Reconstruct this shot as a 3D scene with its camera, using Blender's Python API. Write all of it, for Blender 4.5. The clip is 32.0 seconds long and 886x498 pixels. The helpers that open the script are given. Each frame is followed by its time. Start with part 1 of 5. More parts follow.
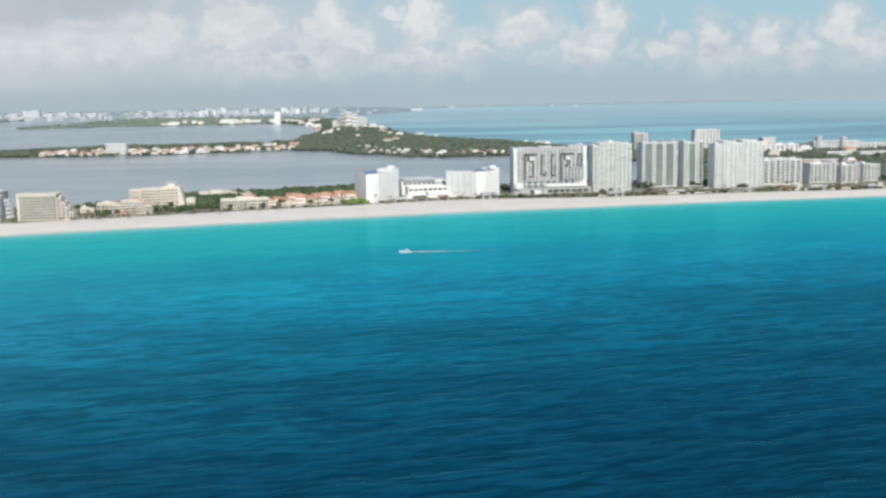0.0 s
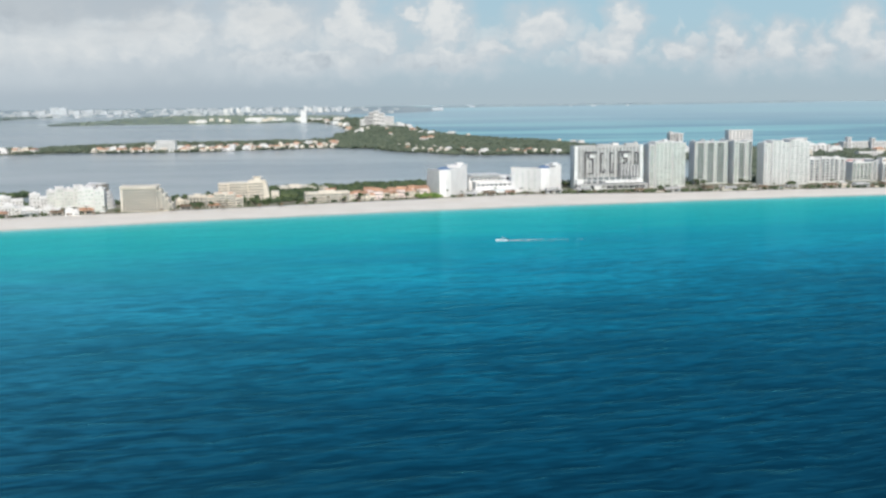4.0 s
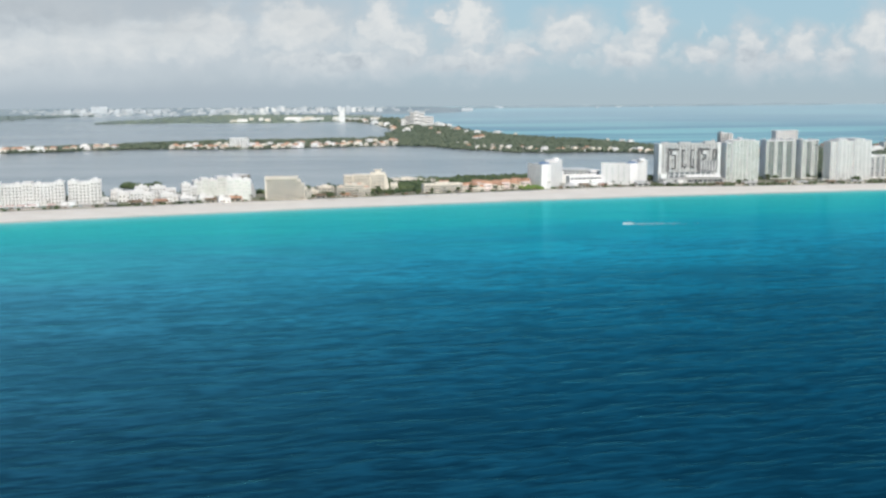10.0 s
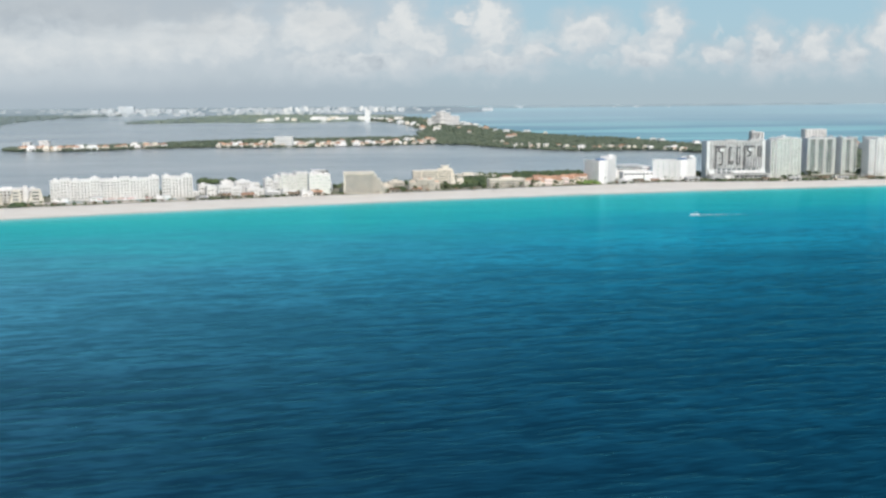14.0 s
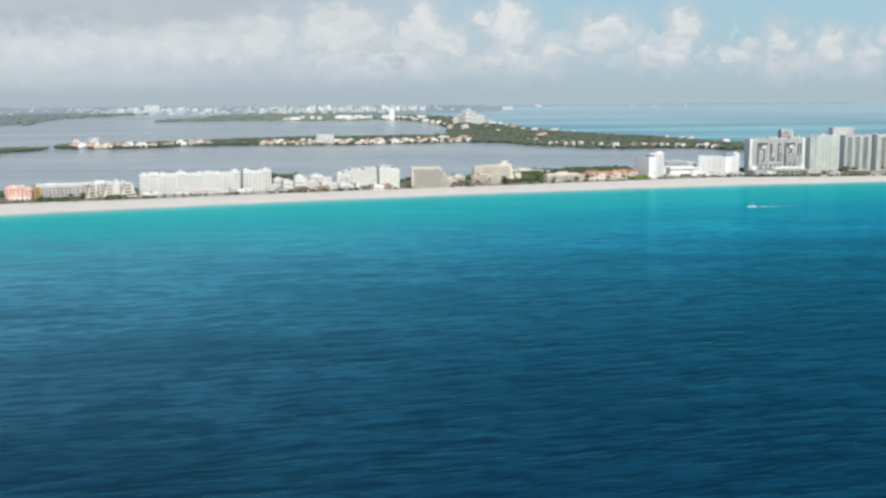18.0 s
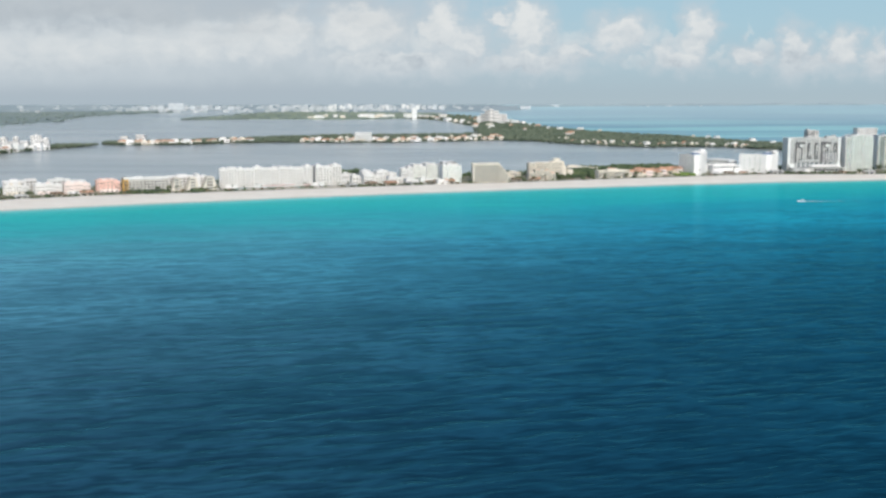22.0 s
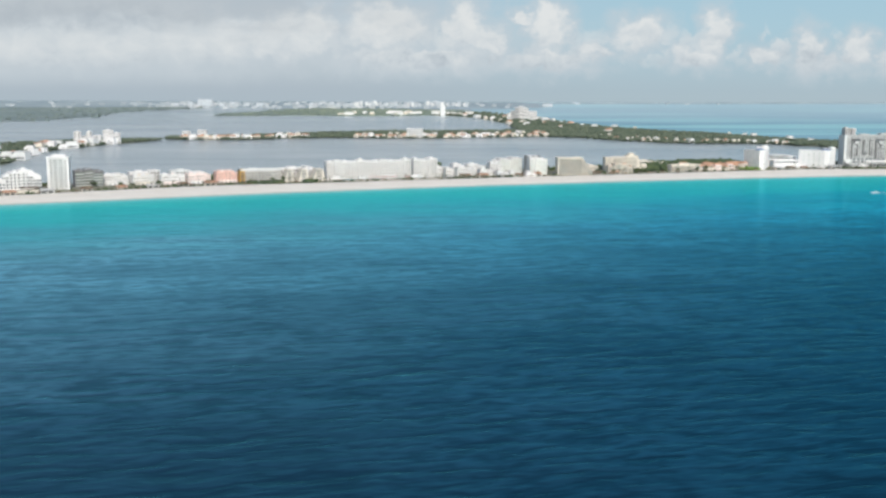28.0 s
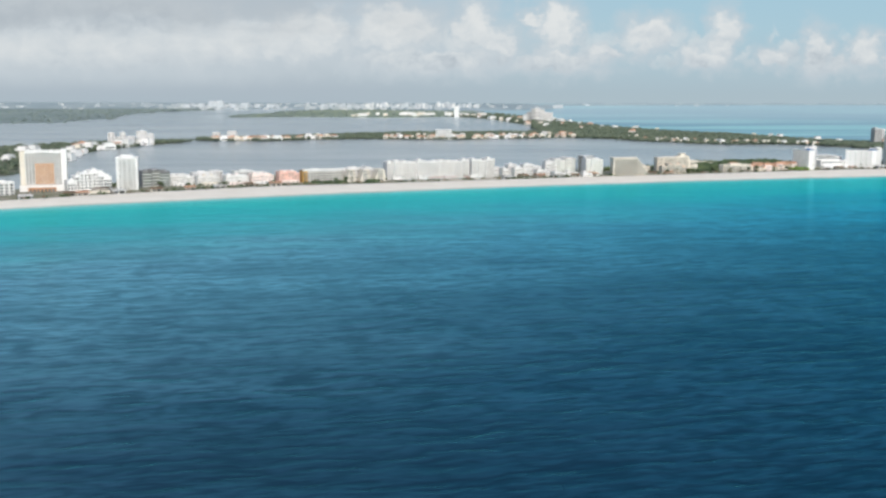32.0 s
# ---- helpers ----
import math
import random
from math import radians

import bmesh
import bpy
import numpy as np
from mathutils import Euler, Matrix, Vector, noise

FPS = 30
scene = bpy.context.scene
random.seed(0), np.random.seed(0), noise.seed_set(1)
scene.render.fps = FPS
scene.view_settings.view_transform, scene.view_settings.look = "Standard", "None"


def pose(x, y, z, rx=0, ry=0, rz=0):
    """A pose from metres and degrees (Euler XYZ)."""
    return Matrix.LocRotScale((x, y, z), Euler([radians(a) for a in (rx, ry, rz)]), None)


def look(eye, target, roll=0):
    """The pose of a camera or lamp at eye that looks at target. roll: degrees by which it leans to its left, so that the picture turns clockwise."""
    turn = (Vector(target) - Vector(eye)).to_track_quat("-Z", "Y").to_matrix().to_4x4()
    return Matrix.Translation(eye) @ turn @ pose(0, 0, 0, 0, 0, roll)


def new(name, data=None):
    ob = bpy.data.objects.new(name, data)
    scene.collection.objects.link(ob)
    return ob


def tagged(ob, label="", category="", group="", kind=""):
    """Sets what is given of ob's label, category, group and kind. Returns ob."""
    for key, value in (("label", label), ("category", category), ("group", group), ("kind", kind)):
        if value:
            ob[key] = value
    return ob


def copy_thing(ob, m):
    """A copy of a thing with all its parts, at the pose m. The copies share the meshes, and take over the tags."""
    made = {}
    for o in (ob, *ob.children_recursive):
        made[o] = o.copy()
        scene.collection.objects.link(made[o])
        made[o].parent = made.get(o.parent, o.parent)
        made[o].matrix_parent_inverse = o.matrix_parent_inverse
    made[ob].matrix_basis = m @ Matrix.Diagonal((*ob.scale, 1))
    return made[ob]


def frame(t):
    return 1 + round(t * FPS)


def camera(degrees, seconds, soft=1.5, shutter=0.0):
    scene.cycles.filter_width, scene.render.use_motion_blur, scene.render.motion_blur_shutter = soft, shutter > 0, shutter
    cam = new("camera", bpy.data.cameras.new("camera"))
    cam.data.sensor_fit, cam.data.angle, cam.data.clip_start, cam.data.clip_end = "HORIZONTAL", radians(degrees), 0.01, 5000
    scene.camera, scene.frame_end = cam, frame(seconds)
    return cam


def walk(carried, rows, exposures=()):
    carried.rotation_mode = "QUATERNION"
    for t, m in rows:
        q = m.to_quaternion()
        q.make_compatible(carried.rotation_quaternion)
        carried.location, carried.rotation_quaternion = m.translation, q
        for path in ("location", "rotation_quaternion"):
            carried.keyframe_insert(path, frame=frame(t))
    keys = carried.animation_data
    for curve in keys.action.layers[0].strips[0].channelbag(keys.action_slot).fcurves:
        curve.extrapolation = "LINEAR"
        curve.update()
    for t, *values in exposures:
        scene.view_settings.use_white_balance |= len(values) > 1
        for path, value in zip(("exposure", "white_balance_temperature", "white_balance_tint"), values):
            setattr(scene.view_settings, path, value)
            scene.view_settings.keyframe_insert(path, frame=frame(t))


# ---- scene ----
cam = camera(45.37, 32.0, soft=2.7)
PATH = [
    (0, (15.6, -80.6, 110.3), (12.5, 908.2, -38.9), -0.97),
    (1, (0.6, -93.7, 111.0), (-3.6, 895.0, -38.4), -0.90),
    (2, (-15.8, -109.3, 111.7), (-21.0, 879.5, -37.6), -0.82),
    (3, (-33.5, -126.7, 112.3), (-38.5, 862.0, -37.3), -0.74),
    (3.5, (-42.6, -135.9, 112.6), (-47.7, 852.8, -37.1), -0.70),
    (5.5, (-80.2, -174.5, 113.6), (-84.8, 814.2, -36.3), -0.57),
    (6, (-89.8, -184.3, 113.9), (-93.9, 804.3, -36.2), -0.55),
    (7, (-109.0, -204.1, 114.3), (-113.5, 784.6, -35.6), -0.51),
    (8, (-128.0, -223.8, 114.7), (-132.6, 764.9, -35.2), -0.47),
    (9, (-146.8, -243.2, 115.0), (-151.8, 745.5, -34.3), -0.42),
    (10, (-165.3, -262.3, 115.3), (-171.0, 726.5, -33.8), -0.38),
    (11, (-183.5, -281.1, 115.7), (-189.9, 707.7, -33.3), -0.35),
    (12, (-201.4, -299.5, 116.0), (-208.2, 689.2, -33.4), -0.35),
    (13, (-219.0, -317.7, 116.3), (-226.6, 671.2, -32.7), -0.38),
    (14, (-236.4, -335.6, 116.6), (-245.0, 653.2, -32.6), -0.40),
    (14.5, (-244.9, -344.5, 116.7), (-254.0, 644.2, -32.6), -0.41),
    (16.5, (-279.0, -380.2, 117.4), (-290.2, 608.5, -32.2), -0.43),
    (17, (-287.5, -389.1, 117.6), (-299.5, 599.5, -32.7), -0.42),
    (18, (-304.6, -407.1, 118.0), (-316.8, 581.5, -32.1), -0.35),
    (19, (-321.8, -425.2, 118.4), (-334.8, 563.3, -32.5), -0.25),
    (20, (-339.3, -443.4, 118.8), (-352.2, 545.0, -32.4), -0.17),
    (21, (-357.1, -461.8, 119.3), (-369.8, 526.7, -31.8), -0.12),
    (22, (-375.3, -480.1, 119.8), (-388.7, 508.3, -31.1), -0.09),
    (23, (-394.1, -498.3, 120.2), (-407.3, 490.1, -31.1), -0.04),
    (24, (-413.3, -516.1, 120.7), (-425.9, 472.2, -31.0), 0.01),
    (25, (-433.2, -533.2, 121.1), (-444.9, 455.0, -31.4), 0.06),
    (25.5, (-443.3, -541.3, 121.3), (-454.6, 446.8, -31.8), 0.08),
    (27.5, (-485.1, -569.6, 121.8), (-494.1, 418.4, -32.1), 0.15),
    (28, (-495.9, -575.3, 121.9), (-504.4, 412.8, -31.7), 0.16),
    (29, (-517.6, -584.1, 121.8), (-524.0, 404.0, -31.5), 0.17),
    (30, (-539.6, -589.0, 121.6), (-543.2, 399.2, -31.2), 0.17),
    (31, (-561.6, -588.9, 121.2), (-562.2, 399.5, -30.7), 0.15),
    (32, (-583.5, -582.6, 120.4), (-583.2, 405.7, -31.6), 0.14),
]
walk(cam, [(t, look(eye, target, roll)) for t, eye, target, roll in PATH])

# ---- world, sun ----
SUN = Vector((0.20, -0.83, 0.64)).normalized()
world = bpy.data.worlds.new("sky")
scene.world = world
world.use_nodes = True
wn = world.node_tree.nodes
sky = wn.new("ShaderNodeTexSky")
sky.sky_type = "NISHITA"
sky.sun_disc = False
sky.sun_elevation = math.asin(SUN.z)
sky.sun_rotation = math.atan2(SUN.x, SUN.y)
sky.air_density, sky.dust_density = 1.0, 0.6
wn["Background"].inputs["Strength"].default_value = 0.11
world.node_tree.links.new(sky.outputs[0], wn["Background"].inputs["Color"])
sun = new("sun", bpy.data.lights.new("sun", "SUN"))
sun.data.energy, sun.data.angle, sun.data.color = 3.65, radians(0.53), (1.0, 0.95, 0.88)
sun.rotation_mode = "QUATERNION"
sun.rotation_quaternion = SUN.to_track_quat("Z", "Y")
scene.view_settings.exposure = 0.0


# ---- node helpers ----
def srgb(r, g, b):
    """A linear colour from 0..255 display values."""
    return tuple(((c / 255 + 0.055) / 1.055) ** 2.4 if c > 10 else c / 3294 for c in (r, g, b)) + (1.0,)


class Nodes:
    """Short-hand for building a node material."""

    def __init__(self, name):
        self.mat = bpy.data.materials.new(name)
        self.mat.use_nodes = True
        self.tree = self.mat.node_tree
        self.bsdf = self.tree.nodes["Principled BSDF"]

    def add(self, kind, **inputs):
        node = self.tree.nodes.new("ShaderNode" + kind)
        for key, value in inputs.items():
            self.put(node.inputs[key], value)
        return node

    def put(self, socket, value):
        if isinstance(value, bpy.types.NodeSocket):
            self.tree.links.new(value, socket)
        else:
            socket.default_value = value

    def math(self, op, a, b=0.0, c=0.0, clamp=False):
        node = self.tree.nodes.new("ShaderNodeMath")
        node.operation, node.use_clamp = op, clamp
        for socket, value in zip(node.inputs, (a, b, c)):
            self.put(socket, value)
        return node.outputs[0]

    def vec(self, op, a, b=(0, 0, 0)):
        node = self.tree.nodes.new("ShaderNodeVectorMath")
        node.operation = op
        self.put(node.inputs[0], a)
        self.put(node.inputs[1], b)
        return node.outputs["Value"] if op in ("LENGTH", "DOT_PRODUCT") else node.outputs[0]

    def noise(self, vector, scale, detail=3.0, rough=0.55):
        node = self.add("TexNoise", Vector=vector, Scale=scale, Detail=detail, Roughness=rough)
        return node.outputs["Fac"]

    def ramp(self, fac, stops, ease="LINEAR"):
        node = self.tree.nodes.new("ShaderNodeValToRGB")
        node.color_ramp.interpolation = ease
        el = node.color_ramp.elements
        while len(el) < len(stops):
            el.new(0.5)
        for e, (p, c) in zip(el, stops):
            e.position, e.color = p, c
        self.put(node.inputs[0], fac)
        return node.outputs[0]

    def mix(self, fac, a, b, kind="MIX"):
        node = self.tree.nodes.new("ShaderNodeMix")
        node.data_type, node.blend_type = "RGBA", kind
        self.put(node.inputs[0], fac)
        self.put(node.inputs[6], a)
        self.put(node.inputs[7], b)
        return node.outputs[2]

    def smooth(self, x, lo, hi):
        node = self.tree.nodes.new("ShaderNodeMapRange")
        node.interpolation_type = "SMOOTHSTEP"
        for socket, value in zip(node.inputs, (x, lo, hi, 0.0, 1.0)):
            self.put(socket, value)
        return node.outputs[0]

    def place(self):
        return self.tree.nodes.new("ShaderNodeNewGeometry").outputs["Position"]

    def local(self):
        return self.tree.nodes.new("ShaderNodeTexCoord").outputs["Object"]

    def luck(self):
        return self.tree.nodes.new("ShaderNodeObjectInfo").outputs["Random"]

    def island(self):
        return self.tree.nodes.new("ShaderNodeNewGeometry").outputs["Random Per Island"]

    def bump(self, height, strength, distance):
        node = self.add("Bump", Height=height, Strength=strength, Distance=distance)
        self.put(self.bsdf.inputs["Normal"], node.outputs[0])
        return node


def plain(name, colour, rough=0.8, vary=0.12, scale=0.25, grain=2.0, metal=0.0, spread=0.0):
    """A matt surface with stains at two sizes and a little relief. spread: how much its pieces differ from one another."""
    n = Nodes(name)
    p = n.place()
    big = n.noise(p, scale, 4.0, 0.6)
    fine = n.noise(p, grain, 3.0, 0.6)
    lo = tuple(c * (1 - 1.6 * vary) for c in colour[:3]) + (1,)
    hi = tuple(min(1.0, c * (1 + vary)) for c in colour[:3]) + (1,)
    col = n.mix(n.smooth(n.math("ADD", n.math("MULTIPLY", big, 0.7), n.math("MULTIPLY", fine, 0.3)), 0.3, 0.7), lo, hi)
    if spread:
        tone = n.math("ADD", n.math("MULTIPLY", n.luck(), 2 * spread), 1 - spread)
        grey = n.add("CombineColor", Red=tone, Green=tone, Blue=tone)
        col = n.mix(1.0, col, grey.outputs[0], "MULTIPLY")
    n.put(n.bsdf.inputs["Base Color"], col)
    n.bsdf.inputs["Roughness"].default_value = rough
    n.bsdf.inputs["Metallic"].default_value = metal
    n.bump(fine, 0.15, 0.05)
    return n.mat


def rgb(r, g, b):
    return (r, g, b, 1.0)


WHITE = plain("white_plaster", rgb(0.77, 0.76, 0.74), 0.75, 0.06, 0.08, 0.6)
CREAM = plain("cream_plaster", rgb(0.72, 0.66, 0.56), 0.8, 0.08, 0.08, 0.6)
BEIGE = plain("beige_concrete", rgb(0.66, 0.615, 0.53), 0.85, 0.10, 0.08, 0.6)
GREY = plain("grey_concrete", rgb(0.48, 0.48, 0.47), 0.85, 0.12, 0.08, 0.6)
SILVER = plain("light_grey_render", rgb(0.50, 0.50, 0.485), 0.85, 0.08, 0.08, 0.6)
PALE = plain("pale_concrete", rgb(0.70, 0.71, 0.69), 0.8, 0.08, 0.08, 0.6)
# pale walls with the distance haze mixed into the base colour
HAZED = plain("haze_tinted_plaster", rgb(0.50, 0.54, 0.56), 0.85, 0.1, 0.08, 0.6)
SLATE = plain("slate_grey_cladding", rgb(0.20, 0.20, 0.205), 0.7, 0.15, 0.1, 0.8)
CHARCOAL = plain("charcoal_cladding", rgb(0.10, 0.10, 0.105), 0.6, 0.2, 0.2, 1.0)
PINK = plain("pink_plaster", rgb(0.85, 0.73, 0.68), 0.8, 0.1, 0.1, 0.6)
CORAL = plain("coral_plaster", rgb(0.82, 0.56, 0.48), 0.8, 0.1, 0.1, 0.6)
OCHRE = plain("ochre_plaster", rgb(0.60, 0.36, 0.10), 0.8, 0.1, 0.1, 0.6)
ORANGE = plain("orange_tiles", rgb(0.44, 0.24, 0.13), 0.7, 0.12, 0.1, 0.6)
TERRACOTTA = plain("terracotta_tiles", rgb(0.50, 0.29, 0.19), 0.85, 0.2, 0.3, 1.5, spread=0.25)
RED = plain("red_roofing", rgb(0.46, 0.16, 0.14), 0.7, 0.2, 0.2, 1.0)
ROOFING = plain("roof_membrane", rgb(0.55, 0.54, 0.52), 0.9, 0.2, 0.1, 0.5)
THATCH = plain("palm_thatch", rgb(0.20, 0.14, 0.09), 0.95, 0.25, 0.5, 3.0, spread=0.2)
BLUE = plain("blue_dome_paint", rgb(0.10, 0.18, 0.32), 0.5, 0.1, 0.3, 1.0)
TRUNK = plain("bark", rgb(0.16, 0.12, 0.09), 0.9, 0.2, 0.5, 3.0)
PAVING = plain("paving", rgb(0.45, 0.42, 0.38), 0.9, 0.15, 0.2, 1.0)
HULL = plain("white_gelcoat", rgb(0.8, 0.8, 0.8), 0.3, 0.05)


def glass(name, colour, rough=0.08, spread=0.5):
    n = Nodes(name)
    tone = n.math("ADD", n.math("MULTIPLY", n.luck(), 2 * spread), 1 - spread)
    grey = n.add("CombineColor", Red=tone, Green=tone, Blue=tone)
    n.put(n.bsdf.inputs["Base Color"], n.mix(1.0, colour, grey.outputs[0], "MULTIPLY"))
    n.bsdf.inputs["Roughness"].default_value = rough
    return n.mat


GLASS = glass("window_glass", rgb(0.125, 0.135, 0.14))
ROOMGLASS = glass("curtained_window_glass", rgb(0.21, 0.20, 0.18))
GREENGLASS = glass("green_window_glass", rgb(0.135, 0.175, 0.15), spread=0.85)
SHADEGLASS = glass("shaded_room_glass", rgb(0.30, 0.30, 0.295), 0.3, 0.4)
DARKGLASS = glass("dark_green_glazing", rgb(0.075, 0.11, 0.10))
RAIL = glass("balcony_glass", rgb(0.56, 0.61, 0.55), 0.4, 0.2)
POOL = glass("pool_water", rgb(0.05, 0.42, 0.50), 0.05, 0.1)


def foliage(name, dark, light, scale=0.15):
    n = Nodes(name)
    p = n.place()
    spot = n.math("ADD", n.math("MULTIPLY", n.noise(p, scale, 4.0, 0.65), 0.55), n.math("MULTIPLY", n.island(), 0.45))
    n.put(n.bsdf.inputs["Base Color"], n.mix(n.smooth(spot, 0.25, 0.75), dark, light))
    n.bsdf.inputs["Roughness"].default_value = 0.75
    n.bump(n.noise(p, 1.2, 3.0, 0.7), 0.6, 0.4)
    return n.mat


LEAF = foliage("broad_leaves", rgb(0.030, 0.055, 0.022), rgb(0.085, 0.115, 0.045))
LEAF_BRIGHT = foliage("bright_shrub_leaves", rgb(0.09, 0.16, 0.03), rgb(0.18, 0.26, 0.06))
MANGROVE = foliage("mangrove_leaves", rgb(0.065, 0.092, 0.058), rgb(0.13, 0.155, 0.10), 0.05)
# greens paled by the haze of distance, put straight into the leaf colour
FAR_WOOD = foliage("haze_paled_wood_leaves", rgb(0.155, 0.205, 0.19), rgb(0.215, 0.26, 0.235), 0.01)
PALM_LEAF = foliage("palm_fronds", rgb(0.035, 0.06, 0.025), rgb(0.09, 0.12, 0.05))

# ---- plan of the coast ----
EYE = Vector((-270.0, -371.0, 117.0))      # middle of the flight
HORIZON = 117.0


def shore(x):
    """The waterline's y at x."""
    u = x / 1000
    return 859.7 + 253.1 * u - 131.3 * u * u + 13.5 * u ** 3


def inland(x):
    """The back of the beach at x."""
    return float(np.interp(x, INLAND_X, INLAND_Y))


INLAND_X = (-1130, -1034, -907, -815, -743, -670, -578, -458, -338, -219, -99, 19, 96, 166, 241, 316, 366, 417, 534)
INLAND_Y = (422, 504, 596, 653, 685, 707, 744, 787, 827, 870, 912, 951, 960, 957, 968, 979, 984, 990, 1011)


def slant(x):
    """The coast's turn at x, in degrees."""
    return math.degrees(math.atan((253.1 - 262.6 * x / 1000 + 40.5 * x * x / 1.0e6) / 1000))


NEAR_Y = 3000.0
REACH = ((3000.0, 3000.0), (3700.0, 3520.0), (5250.0, 4000.0), (7000.0, 4180.0), (1.0e7, 4240.0))


def far(x, y, z=0.0):
    """Where a place of the plan stands: beyond NEAR_Y the land draws in and climbs to the horizon. Returns the place and its scale."""
    if y <= NEAR_Y:
        return Vector((x, y, z)), 1.0
    inv = [-1 / d for d, _ in REACH]
    to = float(np.interp(-1 / y, inv, [p for _, p in REACH]))
    s = (to - EYE.y) / (y - EYE.y)
    return Vector((EYE.x + (x - EYE.x) * s, to, HORIZON + (z - HORIZON) * s)), s


# ---- large structure ----
def mesh_object(name, verts, faces, material, parent=None, smooth=False):
    me = bpy.data.meshes.new(name)
    me.from_pydata([tuple(v) for v in verts], [], faces)
    me.materials.append(material)
    if smooth:
        me.polygons.foreach_set("use_smooth", [True] * len(me.polygons))
    me.update()
    ob = new(name, me)
    ob.parent = parent
    return ob


def sheet(name, rows, material, smooth=True):
    """A surface through rows of points."""
    w = len(rows[0])
    verts = [v for r in rows for v in r]
    faces = [(i * w + j, i * w + j + 1, (i + 1) * w + j + 1, (i + 1) * w + j) for i in range(len(rows) - 1) for j in range(w - 1)]
    return mesh_object(name, verts, faces, material, None, smooth)


def water_material():
    n = Nodes("sea_and_lagoon_water")
    p = n.place()
    xyz = n.add("SeparateXYZ", Vector=p)
    x, y = xyz.outputs[0], xyz.outputs[1]
    u = n.math("MULTIPLY", x, 0.001)
    line = n.math("MULTIPLY_ADD", u, n.math("MULTIPLY_ADD", u, n.math("MULTIPLY_ADD", u, 13.5, -131.3), 253.1), 859.7)
    off = n.math("SUBTRACT", line, y)
    shelf = n.math("MULTIPLY_ADD", x, 0.00033, 1.02)
    # the sea bed falls away in soft bars along the coast
    bar = n.noise(n.vec("MULTIPLY", p, (0.004, 0.012, 0.0)), 1.0, 4.0, 0.6)
    ribs = n.noise(n.vec("MULTIPLY", p, (0.006, 0.034, 0.0)), 1.0, 3.0, 0.55)
    bar = n.math("ADD", bar, n.math("MULTIPLY", n.math("SUBTRACT", ribs, 0.5), 0.55))
    depth = n.math("ADD", n.math("MULTIPLY", off, n.math("MINIMUM", n.math("MAXIMUM", shelf, 0.68), 1.15)), n.math("MULTIPLY", n.math("SUBTRACT", bar, 0.5), n.math("MULTIPLY", n.smooth(off, 0.0, 250.0), 230.0)))
    t = n.math("DIVIDE", depth, 900.0, clamp=True)
    sea = n.ramp(t, SEA_STOPS)
    # cloudy sky's reflection put into the base colour: deep water greyer towards the west
    sea = n.mix(n.math("MULTIPLY", n.smooth(x, 0.0, -950.0), n.math("MULTIPLY", n.smooth(t, 0.03, 0.35), 0.95)), sea, n.ramp(t, [(0.06, rgb(0.12, 0.44, 0.45)), (0.16, rgb(0.12, 0.345, 0.39)), (0.4, rgb(0.108, 0.225, 0.305)), (0.62, rgb(0.056, 0.122, 0.178)), (0.80, rgb(0.021, 0.053, 0.090)), (1.0, rgb(0.011, 0.034, 0.064))]))
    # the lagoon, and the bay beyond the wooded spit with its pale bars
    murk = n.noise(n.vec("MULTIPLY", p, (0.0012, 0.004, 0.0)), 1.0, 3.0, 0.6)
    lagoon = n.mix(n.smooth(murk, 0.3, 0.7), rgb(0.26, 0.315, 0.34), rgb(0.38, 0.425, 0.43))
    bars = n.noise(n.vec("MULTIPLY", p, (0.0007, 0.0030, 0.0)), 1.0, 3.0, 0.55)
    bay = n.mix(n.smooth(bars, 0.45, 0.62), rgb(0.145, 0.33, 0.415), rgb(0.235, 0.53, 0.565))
    # haze over the bay is put into its colour, stronger towards the horizon
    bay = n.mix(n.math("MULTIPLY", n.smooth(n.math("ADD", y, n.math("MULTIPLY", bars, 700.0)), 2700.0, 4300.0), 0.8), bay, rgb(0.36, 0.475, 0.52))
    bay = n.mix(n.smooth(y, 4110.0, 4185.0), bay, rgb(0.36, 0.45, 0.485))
    side = n.math("SUBTRACT", n.math("ADD", y, n.math("MULTIPLY", x, 2.2)), 2180.0)
    side = n.math("MINIMUM", side, n.math("SUBTRACT", n.math("ADD", y, n.math("MULTIPLY", x, 5.2)), 1620.0))
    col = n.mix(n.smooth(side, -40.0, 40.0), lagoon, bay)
    col = n.mix(n.smooth(off, -60.0, -50.0), col, sea)
    foam = n.math("MULTIPLY", n.smooth(n.math("ABSOLUTE", n.math("ADD", off, n.math("MULTIPLY", n.math("SUBTRACT", bar, 0.5), 20.0))), 5.0, 0.5), n.smooth(n.noise(p, 0.03, 3.0), 0.5, 0.6))
    col = n.mix(foam, col, rgb(0.75, 0.8, 0.8))
    n.bsdf.inputs["Roughness"].default_value = 0.6
    n.bsdf.inputs["Specular IOR Level"].default_value = 0.0
    # swell, wind waves and ripples; the lagoon lies nearly flat
    turn = n.add("Mapping", Vector=p, Rotation=(0, 0, radians(-14)))
    q = n.vec("ADD", turn.outputs[0], n.vec("MULTIPLY", n.add("TexNoise", Vector=p, Scale=0.035, Detail=2.0).outputs["Color"], (12.0, 9.0, 0.0)))
    swell = n.noise(n.vec("MULTIPLY", q, (0.060, 0.21, 0.0)), 1.0, 1.5, 0.45)
    waves = n.noise(n.vec("MULTIPLY", q, (0.030, 0.115, 0.0)), 1.0, 1.5, 0.4)
    roll = n.noise(n.vec("MULTIPLY", q, (0.013, 0.042, 0.0)), 1.0, 1.5, 0.4)
